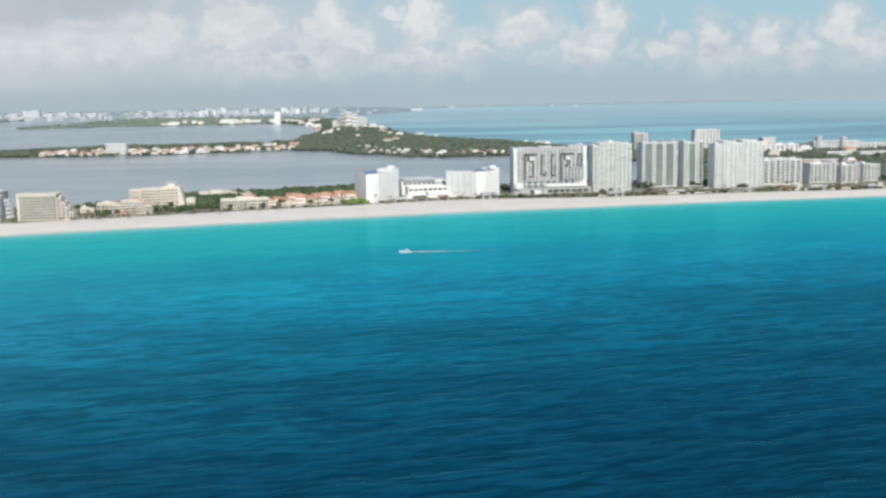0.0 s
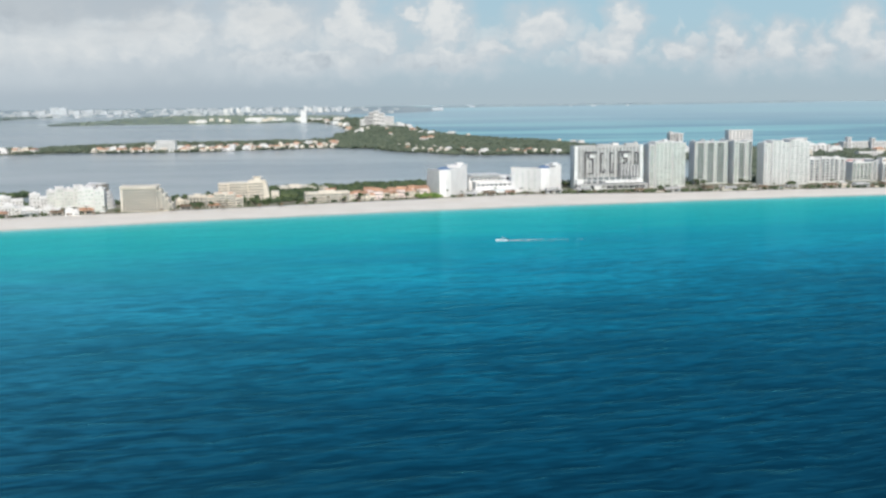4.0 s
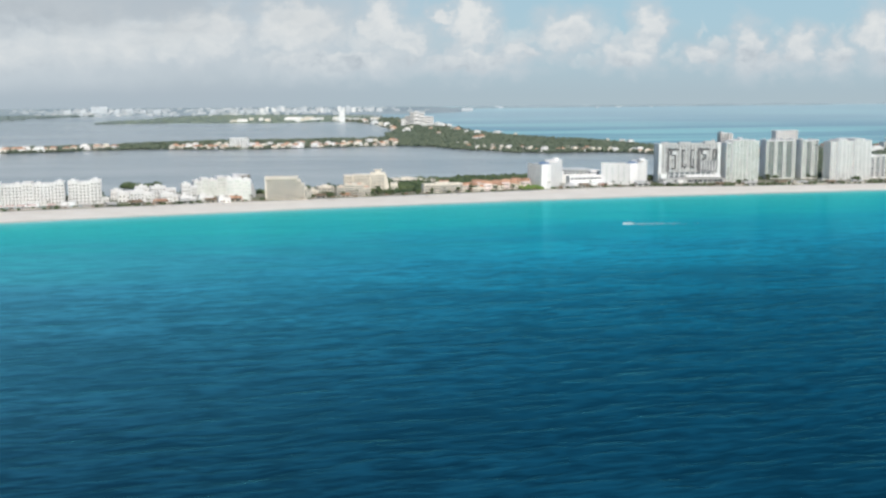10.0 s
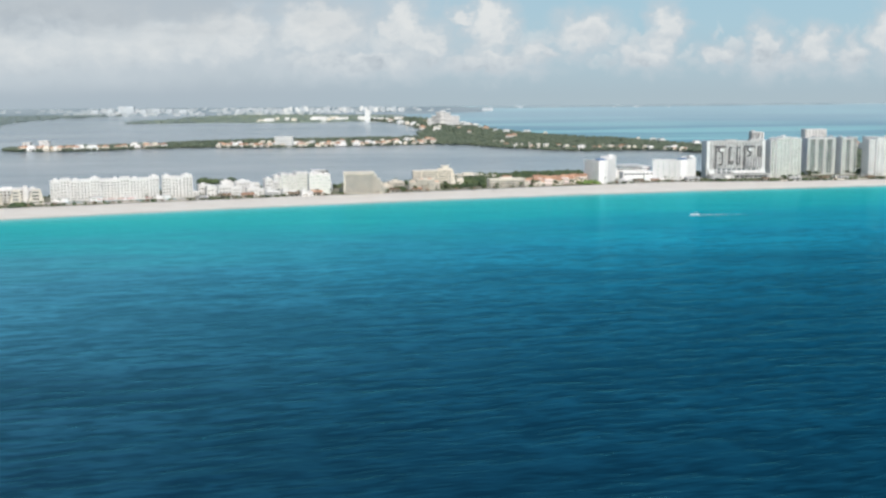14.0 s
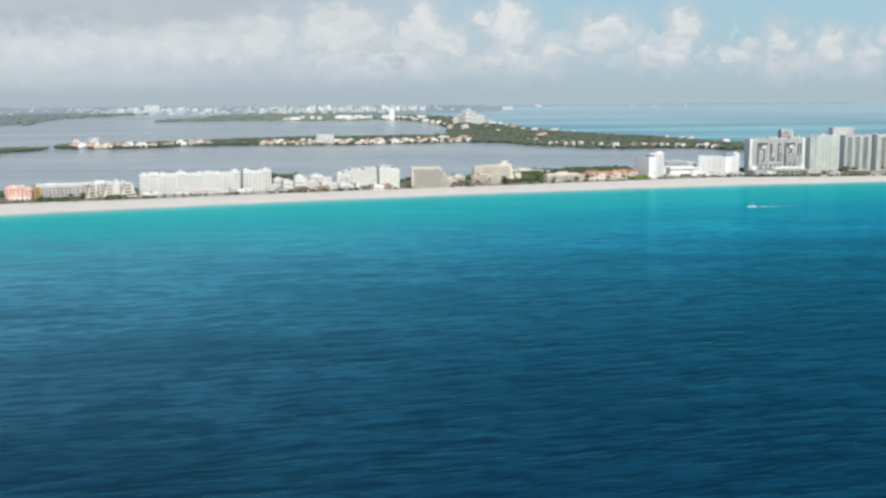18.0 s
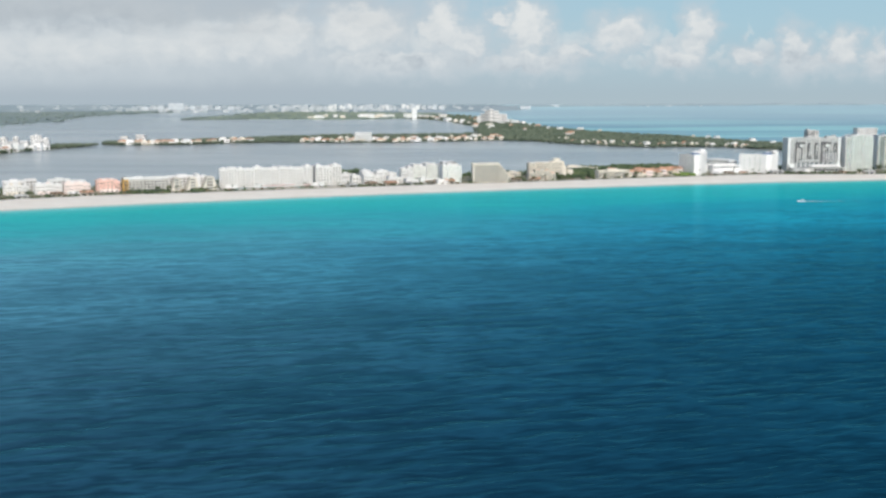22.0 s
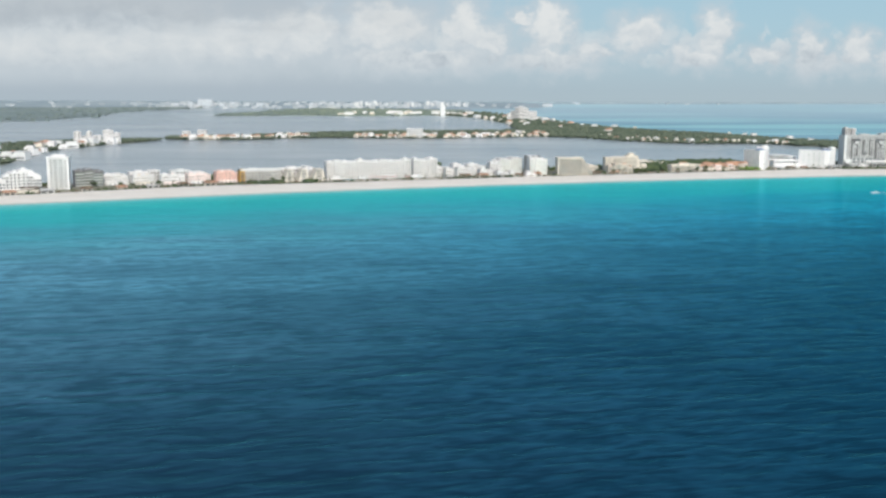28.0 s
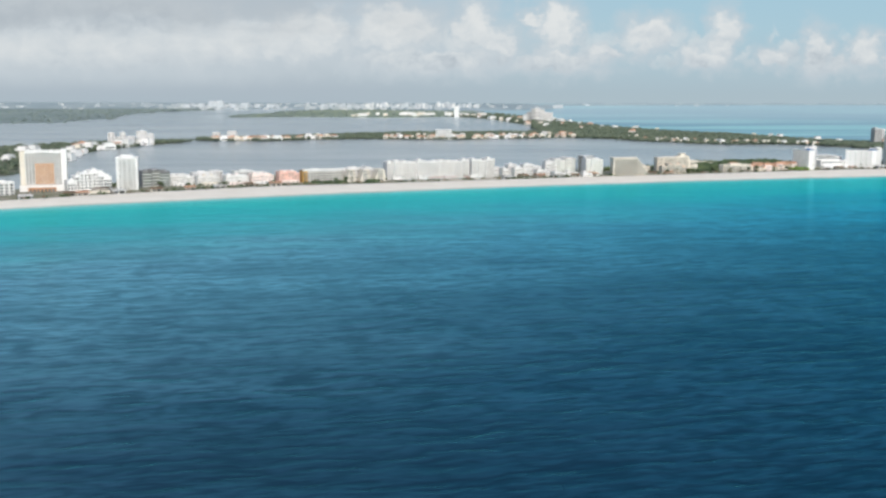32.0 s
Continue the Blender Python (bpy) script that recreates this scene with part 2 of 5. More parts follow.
    rip = n.noise(n.vec("MULTIPLY", q, (0.12, 0.42, 0.0)), 1.0, 2.0, 0.55)

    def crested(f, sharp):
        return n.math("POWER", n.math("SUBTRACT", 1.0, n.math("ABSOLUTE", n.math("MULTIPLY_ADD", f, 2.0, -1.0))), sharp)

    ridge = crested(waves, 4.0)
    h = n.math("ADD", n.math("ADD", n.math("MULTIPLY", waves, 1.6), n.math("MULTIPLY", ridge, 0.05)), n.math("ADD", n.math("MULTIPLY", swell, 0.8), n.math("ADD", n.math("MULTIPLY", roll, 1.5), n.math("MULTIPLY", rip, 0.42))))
    # crest highlights and trough shade put into the colour; gusts roughen some patches more
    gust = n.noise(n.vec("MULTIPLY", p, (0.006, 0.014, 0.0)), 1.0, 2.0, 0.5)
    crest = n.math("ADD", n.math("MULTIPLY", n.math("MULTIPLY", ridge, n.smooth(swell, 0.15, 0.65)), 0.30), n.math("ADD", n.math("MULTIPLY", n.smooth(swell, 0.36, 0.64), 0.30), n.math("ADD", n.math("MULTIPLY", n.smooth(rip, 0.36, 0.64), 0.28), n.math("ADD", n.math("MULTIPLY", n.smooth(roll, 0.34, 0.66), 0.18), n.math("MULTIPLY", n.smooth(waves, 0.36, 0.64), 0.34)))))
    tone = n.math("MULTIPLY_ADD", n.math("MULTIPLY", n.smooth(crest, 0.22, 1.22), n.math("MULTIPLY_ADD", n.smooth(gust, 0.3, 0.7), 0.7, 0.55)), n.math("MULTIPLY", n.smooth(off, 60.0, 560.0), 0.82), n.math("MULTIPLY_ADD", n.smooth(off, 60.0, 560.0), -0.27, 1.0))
    # painted wave light as a factor on the water's colour
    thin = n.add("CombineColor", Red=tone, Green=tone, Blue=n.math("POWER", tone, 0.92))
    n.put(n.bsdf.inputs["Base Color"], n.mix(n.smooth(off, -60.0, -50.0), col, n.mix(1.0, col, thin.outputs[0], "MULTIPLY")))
    calm = n.math("MULTIPLY_ADD", n.smooth(off, -60.0, -50.0), 0.8, 0.2)
    bump = n.bump(n.math("MULTIPLY", h, calm), 1.0, 0.68)
    # the surface's mirror, weaker where the sea is broken by waves
    gloss = n.add("BsdfGlossy", Roughness=0.15, Normal=bump.outputs[0], Color=n.mix(n.smooth(off, -60.0, -50.0), rgb(0.95, 0.98, 1.0), rgb(0.15, 0.75, 0.94)))
    fres = n.add("Fresnel", IOR=1.33, Normal=bump.outputs[0])
    keep = n.math("MULTIPLY_ADD", n.smooth(side, -40.0, 40.0), -0.28, 0.65)
    sea_keep = n.math("SUBTRACT", 0.46, keep)
    amount = n.math("MULTIPLY", fres.outputs[0], n.math("MULTIPLY_ADD", n.smooth(off, -60.0, -50.0), sea_keep, keep))
    both = n.tree.nodes.new("ShaderNodeMixShader")
    n.put(both.inputs[0], amount)
    n.put(both.inputs[1], n.bsdf.outputs[0])
    n.put(both.inputs[2], gloss.outputs[0])
    n.put(n.tree.nodes["Material Output"].inputs["Surface"], both.outputs[0])
    return n.mat


SEA_STOPS = [
    (0.0, rgb(0.52, 0.68, 0.61)), (0.010, rgb(0.24, 0.60, 0.54)), (0.028, rgb(0.09, 0.52, 0.48)), (0.06, rgb(0.036, 0.47, 0.44)), (0.15, rgb(0.015, 0.41, 0.42)), (0.26, rgb(0.008, 0.32, 0.39)), (0.40, rgb(0.006, 0.218, 0.325)),
    (0.54, rgb(0.003, 0.108, 0.180)), (0.66, rgb(0.002, 0.057, 0.104)), (0.82, rgb(0.002, 0.036, 0.068)), (1.0, rgb(0.002, 0.031, 0.058)),
]
depths = [-4000, -2000, -1000, -400, 0, 300, 600, 800, 1000, 1200, 1500, 1800] + [1900 + 100 * k for k in range(8)] + [2700 * 1.06 ** k for k in range(1, 16)] + [6700.0, 7000.0]
rows = []
for d in depths:
    half = max(d - EYE.y, 2200.0) * 1.25
    rows.append([far(EYE.x + half * a / 12, d, 0.0)[0] for a in range(-12, 13)])
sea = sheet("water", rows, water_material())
# unseen sheet added below the water to catch reflection rays bent downwards
under_sheet = sheet("seabed", [[(x, y, -12.0) for x in (-6000, 0, 6000)] for y in (-4500, 0, 1000)], plain("reflection_stop_blue", rgb(0.02, 0.09, 0.13), 0.9, 0.2, 0.02, 0.1))
tagged(under_sheet, "unseen dark blue sheet under the sea that stops stray reflections", "seabed", kind="structure")
tagged(sea, "turquoise to deep blue tropical sea and calm grey lagoon", "sea", kind="structure")


# ---- sky backdrop ----
CLOUDS = (
    (-2242, 447, 416, 166), (-1807, 404, 277, 125), (-1452, 416, 166, 94), (-1274, 435, 133, 105), (-863, 471, 183, 100),
    (-717, 298, 305, 55), (-469, 463, 72, 105), (-342, 397, 89, 78), (-169, 530, 50, 39), (-33, 460, 78, 105),
    (-35, 293, 194, 44), (196, 338, 83, 36), (432, 435, 105, 72), (820, 433, 55, 89), (728, 326, 100, 55),
    (1081, 332, 69, 47), (1286, 339, 55, 94), (1396, 285, 61, 39), (1543, 348, 72, 66), (1721, 315, 55, 61),
    (1897, 416, 66, 100), (2047, 318, 111, 61), (-2680, 450, 388, 172), (-2527, 293, 332, 50),
)


def sky_material():
    n = Nodes("hazy_sky_with_cumulus")
    p = n.vec("ADD", n.vec("MULTIPLY", n.place(), (1.143, 1.143, 1.143)), (45.4, 0.0, 39.6))
    xyz = n.add("SeparateXYZ", Vector=p)
    x, z = xyz.outputs[0], xyz.outputs[2]
    up = n.math("DIVIDE", n.math("SUBTRACT", z, 95.0), 900.0, clamp=True)
    clear = n.ramp(up, [(0.0, srgb(172, 190, 199)), (0.06, srgb(171, 190, 200)), (0.22, srgb(174, 197, 208)), (0.42, srgb(170, 201, 215)), (0.62, srgb(165, 200, 217)), (1.0, srgb(120, 170, 205))])
    grey = n.ramp(up, [(0.0, srgb(172, 186, 196)), (0.07, srgb(174, 187, 197)), (0.16, srgb(184, 196, 204)), (0.35, srgb(194, 204, 211)), (1.0, srgb(150, 185, 210))])
    col = n.mix(n.smooth(x, 600.0, -1500.0), clear, grey)
    # curled edges
    swirl = n.add("TexNoise", Vector=n.vec("MULTIPLY", p, (0.0075, 0.0, 0.0095)), Scale=1.0, Detail=6.0, Roughness=0.6)
    shift = n.vec("MULTIPLY", n.vec("SUBTRACT", swirl.outputs["Color"], (0.5, 0.5, 0.5)), (260.0, 0.0, 230.0))
    q = n.vec("MULTIPLY", n.vec("ADD", p, shift), (1.0, 0.0, 1.0))
    field = None
    for cx, cz, rx, rz in CLOUDS:
        d = n.vec("LENGTH", n.vec("MULTIPLY", n.vec("SUBTRACT", q, (cx, 0.0, cz)), (1 / rx, 0.0, 1 / rz)))
        field = d if field is None else n.math("SMOOTH_MIN", field, d, 0.15)
    soft = n.noise(n.vec("MULTIPLY", p, (0.004, 0.0, 0.009)), 1.0, 5.0, 0.6)
    veil = n.math("MULTIPLY", n.smooth(n.math("ADD", field, n.math("MULTIPLY", soft, 0.8)), 3.0, 1.1), n.math("MULTIPLY", n.smooth(z, 120.0, 240.0), 0.85))
    col = n.mix(veil, col, srgb(196, 206, 213))
    puffs = n.noise(n.vec("MULTIPLY", n.vec("ADD", p, n.vec("MULTIPLY", shift, (0.5, 0.0, 0.5))), (0.0062, 0.0, 0.0062)), 1.0, 5.0, 0.6)
    hump = n.math("MULTIPLY", n.smooth(z, 540.0, 400.0), n.smooth(z, 180.0, 300.0))
    puffs = n.math("MULTIPLY", n.smooth(n.math("ADD", puffs, n.math("MULTIPLY", hump, 0.10)), 0.58, 0.68), hump)
    body = n.math("MAXIMUM", n.smooth(field, 1.42, 0.72), n.math("MULTIPLY", puffs, 0.55))
    body = n.math("MULTIPLY", body, n.smooth(z, 190.0, 330.0))
    relief = n.noise(n.vec("ADD", n.vec("MULTIPLY", p, (0.0075, 0.0, 0.0105)), n.vec("MULTIPLY", shift, (0.004, 0.0, 0.004))), 1.0, 5.0, 0.62)
    relief = n.math("MULTIPLY_ADD", n.math("SUBTRACT", relief, 0.5), n.math("MULTIPLY_ADD", n.smooth(x, -700.0, -1700.0), -0.55, 1.0), 0.5)
    light = n.math("ADD", relief, n.math("MULTIPLY", n.math("SUBTRACT", z, 400.0), 0.0011))
    light = n.math("SUBTRACT", light, n.math("MULTIPLY", n.smooth(x, -900.0, -2300.0), n.math("MULTIPLY", n.smooth(z, 360.0, 540.0), 0.36)))
    tone = n.ramp(light, [(0.24, srgb(180, 190, 198)), (0.38, srgb(203, 211, 216)), (0.52, srgb(217, 222, 224)), (0.66, srgb(226, 229, 229))])
    col = n.mix(n.math("MULTIPLY", body, 0.92), col, tone)
    bank = n.noise(n.vec("ADD", n.vec("MULTIPLY", p, (0.0011, 0.0, 0.0042)), n.vec("MULTIPLY", shift, (0.0012, 0.0, 0.0012))), 1.0, 4.0, 0.55)
    over = n.math("MULTIPLY", n.smooth(n.math("ADD", bank, n.math("MULTIPLY", n.math("SUBTRACT", z, 420.0), 0.0009)), 0.45, 0.66), n.math("MULTIPLY", n.smooth(x, -250.0, -1500.0), n.smooth(z, 330.0, 470.0)))
    col = n.mix(n.math("MULTIPLY", over, 0.62), col, srgb(178, 187, 194))
    out = n.tree.nodes["Material Output"]
    glow = n.add("Emission", Color=col, Strength=1.0)
    n.tree.links.new(glow.outputs[0], out.inputs["Surface"])
    return n.mat


rows = []
for k in range(9):
    zz = (-60, 20, 60, 150, 350, 600, 900, 1300, 1800)[k]
    rows.append([(EYE.x + 520 * a, 4250 - 160 * max(0, abs(a) - 6) ** 2, zz) for a in range(-10, 11)])
back = sheet("backdrop", rows, sky_material())
tagged(back, "hazy pale blue sky with a row of white cumulus", "sky", kind="structure")


# ---- land ----
def sand_material():
    n = Nodes("white_coral_sand")
    p = n.place()
    big = n.noise(n.vec("MULTIPLY", p, (0.03, 0.06, 0.0)), 1.0, 4.0, 0.6)
    fine = n.noise(p, 0.8, 4.0, 0.65)
    z = n.add("SeparateXYZ", Vector=p).outputs[2]
    dry = n.mix(n.smooth(n.math("MULTIPLY_ADD", big, 0.6, n.math("MULTIPLY", fine, 0.4)), 0.3, 0.7), rgb(0.73, 0.67, 0.58), rgb(0.84, 0.79, 0.71))
    wet = rgb(0.58, 0.54, 0.46)
    col = n.mix(n.smooth(n.math("MULTIPLY_ADD", big, 0.5, z), 0.35, 0.75), wet, dry)
    n.put(n.bsdf.inputs["Base Color"], col)
    n.bsdf.inputs["Roughness"].default_value = 0.95
    n.bump(fine, 0.4, 0.15)
    return n.mat


def ground_material(name, a, b, scale):
    n = Nodes(name)
    p = n.place()
    big = n.noise(p, scale, 5.0, 0.65)
    fine = n.noise(p, scale * 9, 4.0, 0.6)
    col = n.mix(n.smooth(n.math("MULTIPLY_ADD", big, 0.7, n.math("MULTIPLY", fine, 0.3)), 0.38, 0.62), a, b)
    n.put(n.bsdf.inputs["Base Color"], col)
    n.bsdf.inputs["Roughness"].default_value = 0.95
    n.bump(fine, 0.5, 0.2)
    return n.mat


SAND = sand_material()
SOIL = ground_material("resort_ground", rgb(0.30, 0.27, 0.22), rgb(0.13, 0.15, 0.08), 0.03)
SCRUB = ground_material("scrub_ground", rgb(0.06, 0.085, 0.045), rgb(0.14, 0.14, 0.10), 0.02)
MARSH = ground_material("marsh_grass", rgb(0.17, 0.22, 0.15), rgb(0.25, 0.29, 0.20), 0.006)
# both far grounds carry the air's blue-grey haze in their base colours
COASTLAND = ground_material("haze_tinted_coast_land", rgb(0.145, 0.195, 0.195), rgb(0.20, 0.25, 0.245), 0.004)
FARLAND = ground_material("haze_tinted_far_land", rgb(0.215, 0.275, 0.305), rgb(0.275, 0.33, 0.355), 0.004)


def back_of(x):
    """How far the strip of land reaches behind the beach."""
    return float(np.interp(x, (-1700, -900, -560, -330, 0, 260, 380, 460, 1500), (230, 145, 120, 160, 180, 170, 230, 430, 630)))


xs = [-1900 + 25 * k for k in range(145)]
rows = []
for v, z in ((-0.55, -1.5), (-0.03, -0.1), (0.05, 0.3), (0.19, 0.9), (0.39, 1.5), (0.62, 2.1), (1.0, 2.7), (1.08, 2.2)):
    rows.append([(x, shore(x) + v * (inland(x) - shore(x)) + 5 * noise.noise((x * 0.012, v * 1.4, 0)), z) for x in xs])
tagged(sheet("beach", rows, SAND), "pale coral-sand beach along the turquoise sea", "beach", kind="structure")
rows = []
for v, z in ((0.0, 1.8), (0.02, 2.5), (0.3, 2.8), (0.7, 2.8), (0.96, 2.0), (1.0, -0.5)):
    rows.append([(x, inland(x) + v * back_of(x), z) for x in xs])
tagged(sheet("ground", rows, SOIL), "built-up strip of land between sea and lagoon", "ground", kind="structure")


def along(pts, u):
    """The place at the share u of a polyline's length."""
    p = [Vector(q) for q in pts]
    ls = [(b - a).length for a, b in zip(p, p[1:])]
    d = u * sum(ls)
    for a, b, l in zip(p, p[1:], ls):
        if d <= l:
            return a.lerp(b, d / l)
        d -= l
    return p[-1]


def between(edge_a, edge_b, u, v):
    return along(edge_a, u).lerp(along(edge_b, u), v)


def strip(name, edge_a, edge_b, material, label, height=2.0, nu=60, nv=10):
    rows = []
    for j in range(nv + 1):
        v = j / nv
        row = []
        for i in range(nu + 1):
            u = i / nu
            q = between(edge_a, edge_b, u, v)
            w = min(v, 1 - v, u * 2, (1 - u) * 2)
            z = -0.6 + (height + 0.6) * min(1.0, w * 8)
            jit = noise.noise((q.x * 0.01, q.y * 0.01, 3.0)) * 14 if 0 < j < nv else noise.noise((q.x * 0.015, q.y * 0.015, 5.0)) * 10
            row.append(far(q.x, q.y + jit, z)[0])
        rows.append(row)
    return tagged(sheet(name, rows, material), label, "land", kind="structure")


ISLE = (((-1146, 1790), (-1090, 1745), (-1000, 1740), (-955, 1750), (-868, 1812), (-769, 1846), (-647, 1826), (-536, 1830), (-428, 1872), (-313, 1910), (-230, 1930)), ((-1148, 1800), (-1105, 1860), (-1050, 1900), (-962, 1950), (-876, 2050), (-774, 2150), (-658, 2230), (-523, 2230), (-395, 2270), (-320, 2330), (-290, 2430)))
POINT = (((-270, 1925), (-200, 1875), (-141, 1770), (-88, 1715), (-38, 1655), (10, 1640), (60, 1650), (113, 1655), (167, 1645), (254, 1515), (360, 1460)), ((-330, 2500), (-290, 2900), (-200, 3080), (-130, 2720), (-48, 2450), (12, 2310), (73, 2205), (130, 2140), (176, 2020), (260, 1800), (380, 1690)))
NECK = (((-292, 2480), (-326, 2730), (-398, 3224), (-497, 3546), (-620, 3640)), ((-60, 2600), (-180, 3080), (-240, 3500), (-330, 3900), (-420, 4200)))
WETLAND = (((-1420, 3520), (-1302, 3510), (-1213, 3545), (-1122, 3570), (-958, 3510), (-792, 3475), (-719, 3523), (-560, 3640)), ((-1428, 3560), (-1450, 3860), (-1380, 4090), (-1390, 4450), (-1279, 4900), (-960, 4900), (-676, 4700), (-420, 4500)))
MAINLAND = (((-2600, 2500), (-1790, 2800), (-1785, 3060), (-1768, 3290), (-1910, 3790), (-1905, 4330), (-1800, 4800)), ((-5200, 4500), (-3800, 4700), (-3500, 4800), (-3200, 4900), (-2800, 4950), (-2300, 4980), (-1850, 4990)))
CITY = (((-6000, 4600), (-3600, 4750), (-2400, 4800), (-1846, 4860), (-1500, 4850), (-900, 4800), (-300, 4700), (60, 5300)), ((-9000, 7000), (-7000, 7000), (-5000, 7000), (-3500, 7000), (-2500, 7000), (-1500, 7000), (-700, 7000), (-100, 7000)))
COAST = (((-150, 6100), (700, 6300), (1500, 6500), (2400, 6700)), ((-100, 6500), (750, 6650), (1550, 6800), (2450, 6950)))
SPIT = (((-1127, 1732), (-1150, 1650), (-1177, 1560), (-1200, 1480), (-1214, 1360), (-1208, 1240), (-1162, 1035), (-1150, 800)), ((-1128, 1736), (-1165, 1750), (-1240, 1750), (-1330, 1680), (-1450, 1560), (-1600, 1400), (-1650, 1200), (-1600, 800)))
HEADLAND = (((300, 1180), (340, 1290), (385, 1365), (330, 1500), (300, 1560), (330, 1680)), ((1400, 1150), (1400, 1300), (1350, 1450), (1250, 1600), (1000, 1760), (700, 1800)))
strip("land_isle", *ISLE, SCRUB, "low wooded isle lined with white houses in the lagoon")
strip("land_point", *POINT, SCRUB, "wooded point of land between lagoon and bay", 3.0)
strip("land_neck", *NECK, SCRUB, "built-up neck of land running towards the distant city", 3.0)
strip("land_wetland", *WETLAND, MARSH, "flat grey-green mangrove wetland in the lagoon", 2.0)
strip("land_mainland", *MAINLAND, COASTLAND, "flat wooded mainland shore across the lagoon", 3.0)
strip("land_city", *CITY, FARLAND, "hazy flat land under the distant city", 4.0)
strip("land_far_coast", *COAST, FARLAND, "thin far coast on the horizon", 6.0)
strip("land_spit", *SPIT, SCRUB, "wooded spit with hotels beside the lagoon", 2.5)
strip("land_headland", *HEADLAND, SCRUB, "wooded built-up land behind the hotel towers", 2.5)
ring = [(-537 + 21 * math.cos(a * 0.3), 1012 + 14 * math.sin(a * 0.3)) for a in range(11)]
strip("land_islet", ring, [(-537 + 21 * math.cos(a * 0.3), 1012 - 14 * math.sin(a * 0.3)) for a in range(11)], SCRUB, "small mangrove islet in the lagoon", 0.8, 20, 4)


# ---- parts and things ----
def thing(name, label, category, group="", at=(0, 0, 0), turn=0.0, size=1.0):
    ob = new(name)
    ob.empty_display_size = 0.5
    ob.matrix_basis = pose(*at, 0, 0, turn) @ Matrix.Scale(size, 4)
    return tagged(ob, label, category, group)


def part(name, bm, material, parent, label=""):
    me = bpy.data.meshes.new(name)
    bm.to_mesh(me)
    bm.free()
    me.materials.append(material)
    ob = new(name, me)
    ob.parent = parent
    if label:
        ob["label"] = label
    return ob


def box(bm, x0, x1, y0, y1, z0, z1):
    v = [bm.verts.new((x, y, z)) for z in (z0, z1) for x, y in ((x0, y0), (x1, y0), (x1, y1), (x0, y1))]
    for f in ((3, 2, 1, 0), (4, 5, 6, 7), (0, 1, 5, 4), (1, 2, 6, 5), (2, 3, 7, 6), (3, 0, 4, 7)):
        bm.faces.new([v[i] for i in f])


def boxes(*dims):
    bm = bmesh.new()
    for d in dims:
        box(bm, *d)
    return bm


def prism(bm, outline, z0, z1):
    lo = [bm.verts.new((x, y, z0)) for x, y in outline]
    hi = [bm.verts.new((x, y, z1)) for x, y in outline]
    bm.faces.new(lo[::-1])
    bm.faces.new(hi)
    k = len(outline)
    for i in range(k):
        bm.faces.new((lo[i], lo[(i + 1) % k], hi[(i + 1) % k], hi[i]))


_boxes = {}


def piece(name, w, d, h, material, parent, at, turn=0.0):
    """One of many alike pieces: a box on shared mesh data, its foot's centre at the given place."""
    key = (name, material.name, round(w, 2), round(d, 2), round(h, 2))
    if key not in _boxes:
        bm = boxes((-w / 2, w / 2, -d / 2, d / 2, 0, h))
        me = bpy.data.meshes.new(name)
        bm.to_mesh(me)
        bm.free()
        me.materials.append(material)
        _boxes[key] = me
    ob = new(name, _boxes[key])
    ob.parent = parent
    ob.location = at
    ob.rotation_euler = (0, 0, radians(turn))
    return ob


def balcony(w, deep, thick, wall, rail, parent, at):
    """A storey's balcony: its slab and its railing, on shared mesh data."""
    key = ("balcony", wall.name, rail.name, round(w, 2), round(deep, 2))
    if key not in _boxes:
        bm = boxes((-w / 2, w / 2, -deep / 2, deep / 2, 0, thick), (-w / 2, w / 2, -deep / 2, -deep / 2 + 0.12, thick, thick + 1.0))
        bm.faces.ensure_lookup_table()
        for f in bm.faces[6:]:
            f.material_index = 1
        me = bpy.data.meshes.new("balcony")
        bm.to_mesh(me)
        bm.free()
        me.materials.append(wall)
        me.materials.append(rail)
        _boxes[key] = me
    ob = new("balcony", _boxes[key])
    ob.parent = parent
    ob.location = at


def facade(parent, x0, x1, y, z0, floors, fh, bays, wall, pane, fins=True, slabs=True, deep=1.1, skip=None, rail=None, wide=0.64, tall=0.56, thick=0.45):
    """Storeys of windows behind balconies on the front wall at y: a slab and a railing a storey, a fin a bay, a pane a cell."""
    w = x1 - x0
    bw = w / bays
    if slabs:
        for k in range(floors + 1):
            at = ((x0 + x1) / 2, y - deep / 2, z0 + k * fh - thick / 2)
            if rail and k < floors:
                balcony(w, deep, thick, wall, rail, parent, at)
            else:
                piece("balcony_slab", w, deep, thick, wall, parent, at)
    if fins:
        for j in range(bays + 1):
            piece("fin_wall", 0.4, deep + 0.1, floors * fh, wall, parent, (x0 + j * bw, y - deep / 2 - 0.05, z0))
    for k in range(floors):
        for j in range(bays):
            if skip and skip(j, k):
                continue
            piece("window", bw * wide, 0.2, fh * tall, pane, parent, (x0 + (j + 0.5) * bw, y - 0.06, z0 + k * fh + 0.25))


def sides(parent, x, y0, y1, z0, floors, fh, bays, pane, out, wide=0.4, tall=0.45, skip=None):
    """Windows on a side wall at x; out is -1 on the west side and 1 on the east."""
    bw = (y1 - y0) / bays
    for k in range(floors):
        for j in range(bays):
            if skip and skip(j, k):
                continue
            piece("window", 0.2, bw * wide, fh * tall, pane, parent, (x + out * 0.06, y0 + (j + 0.5) * bw, z0 + k * fh + 0.8))


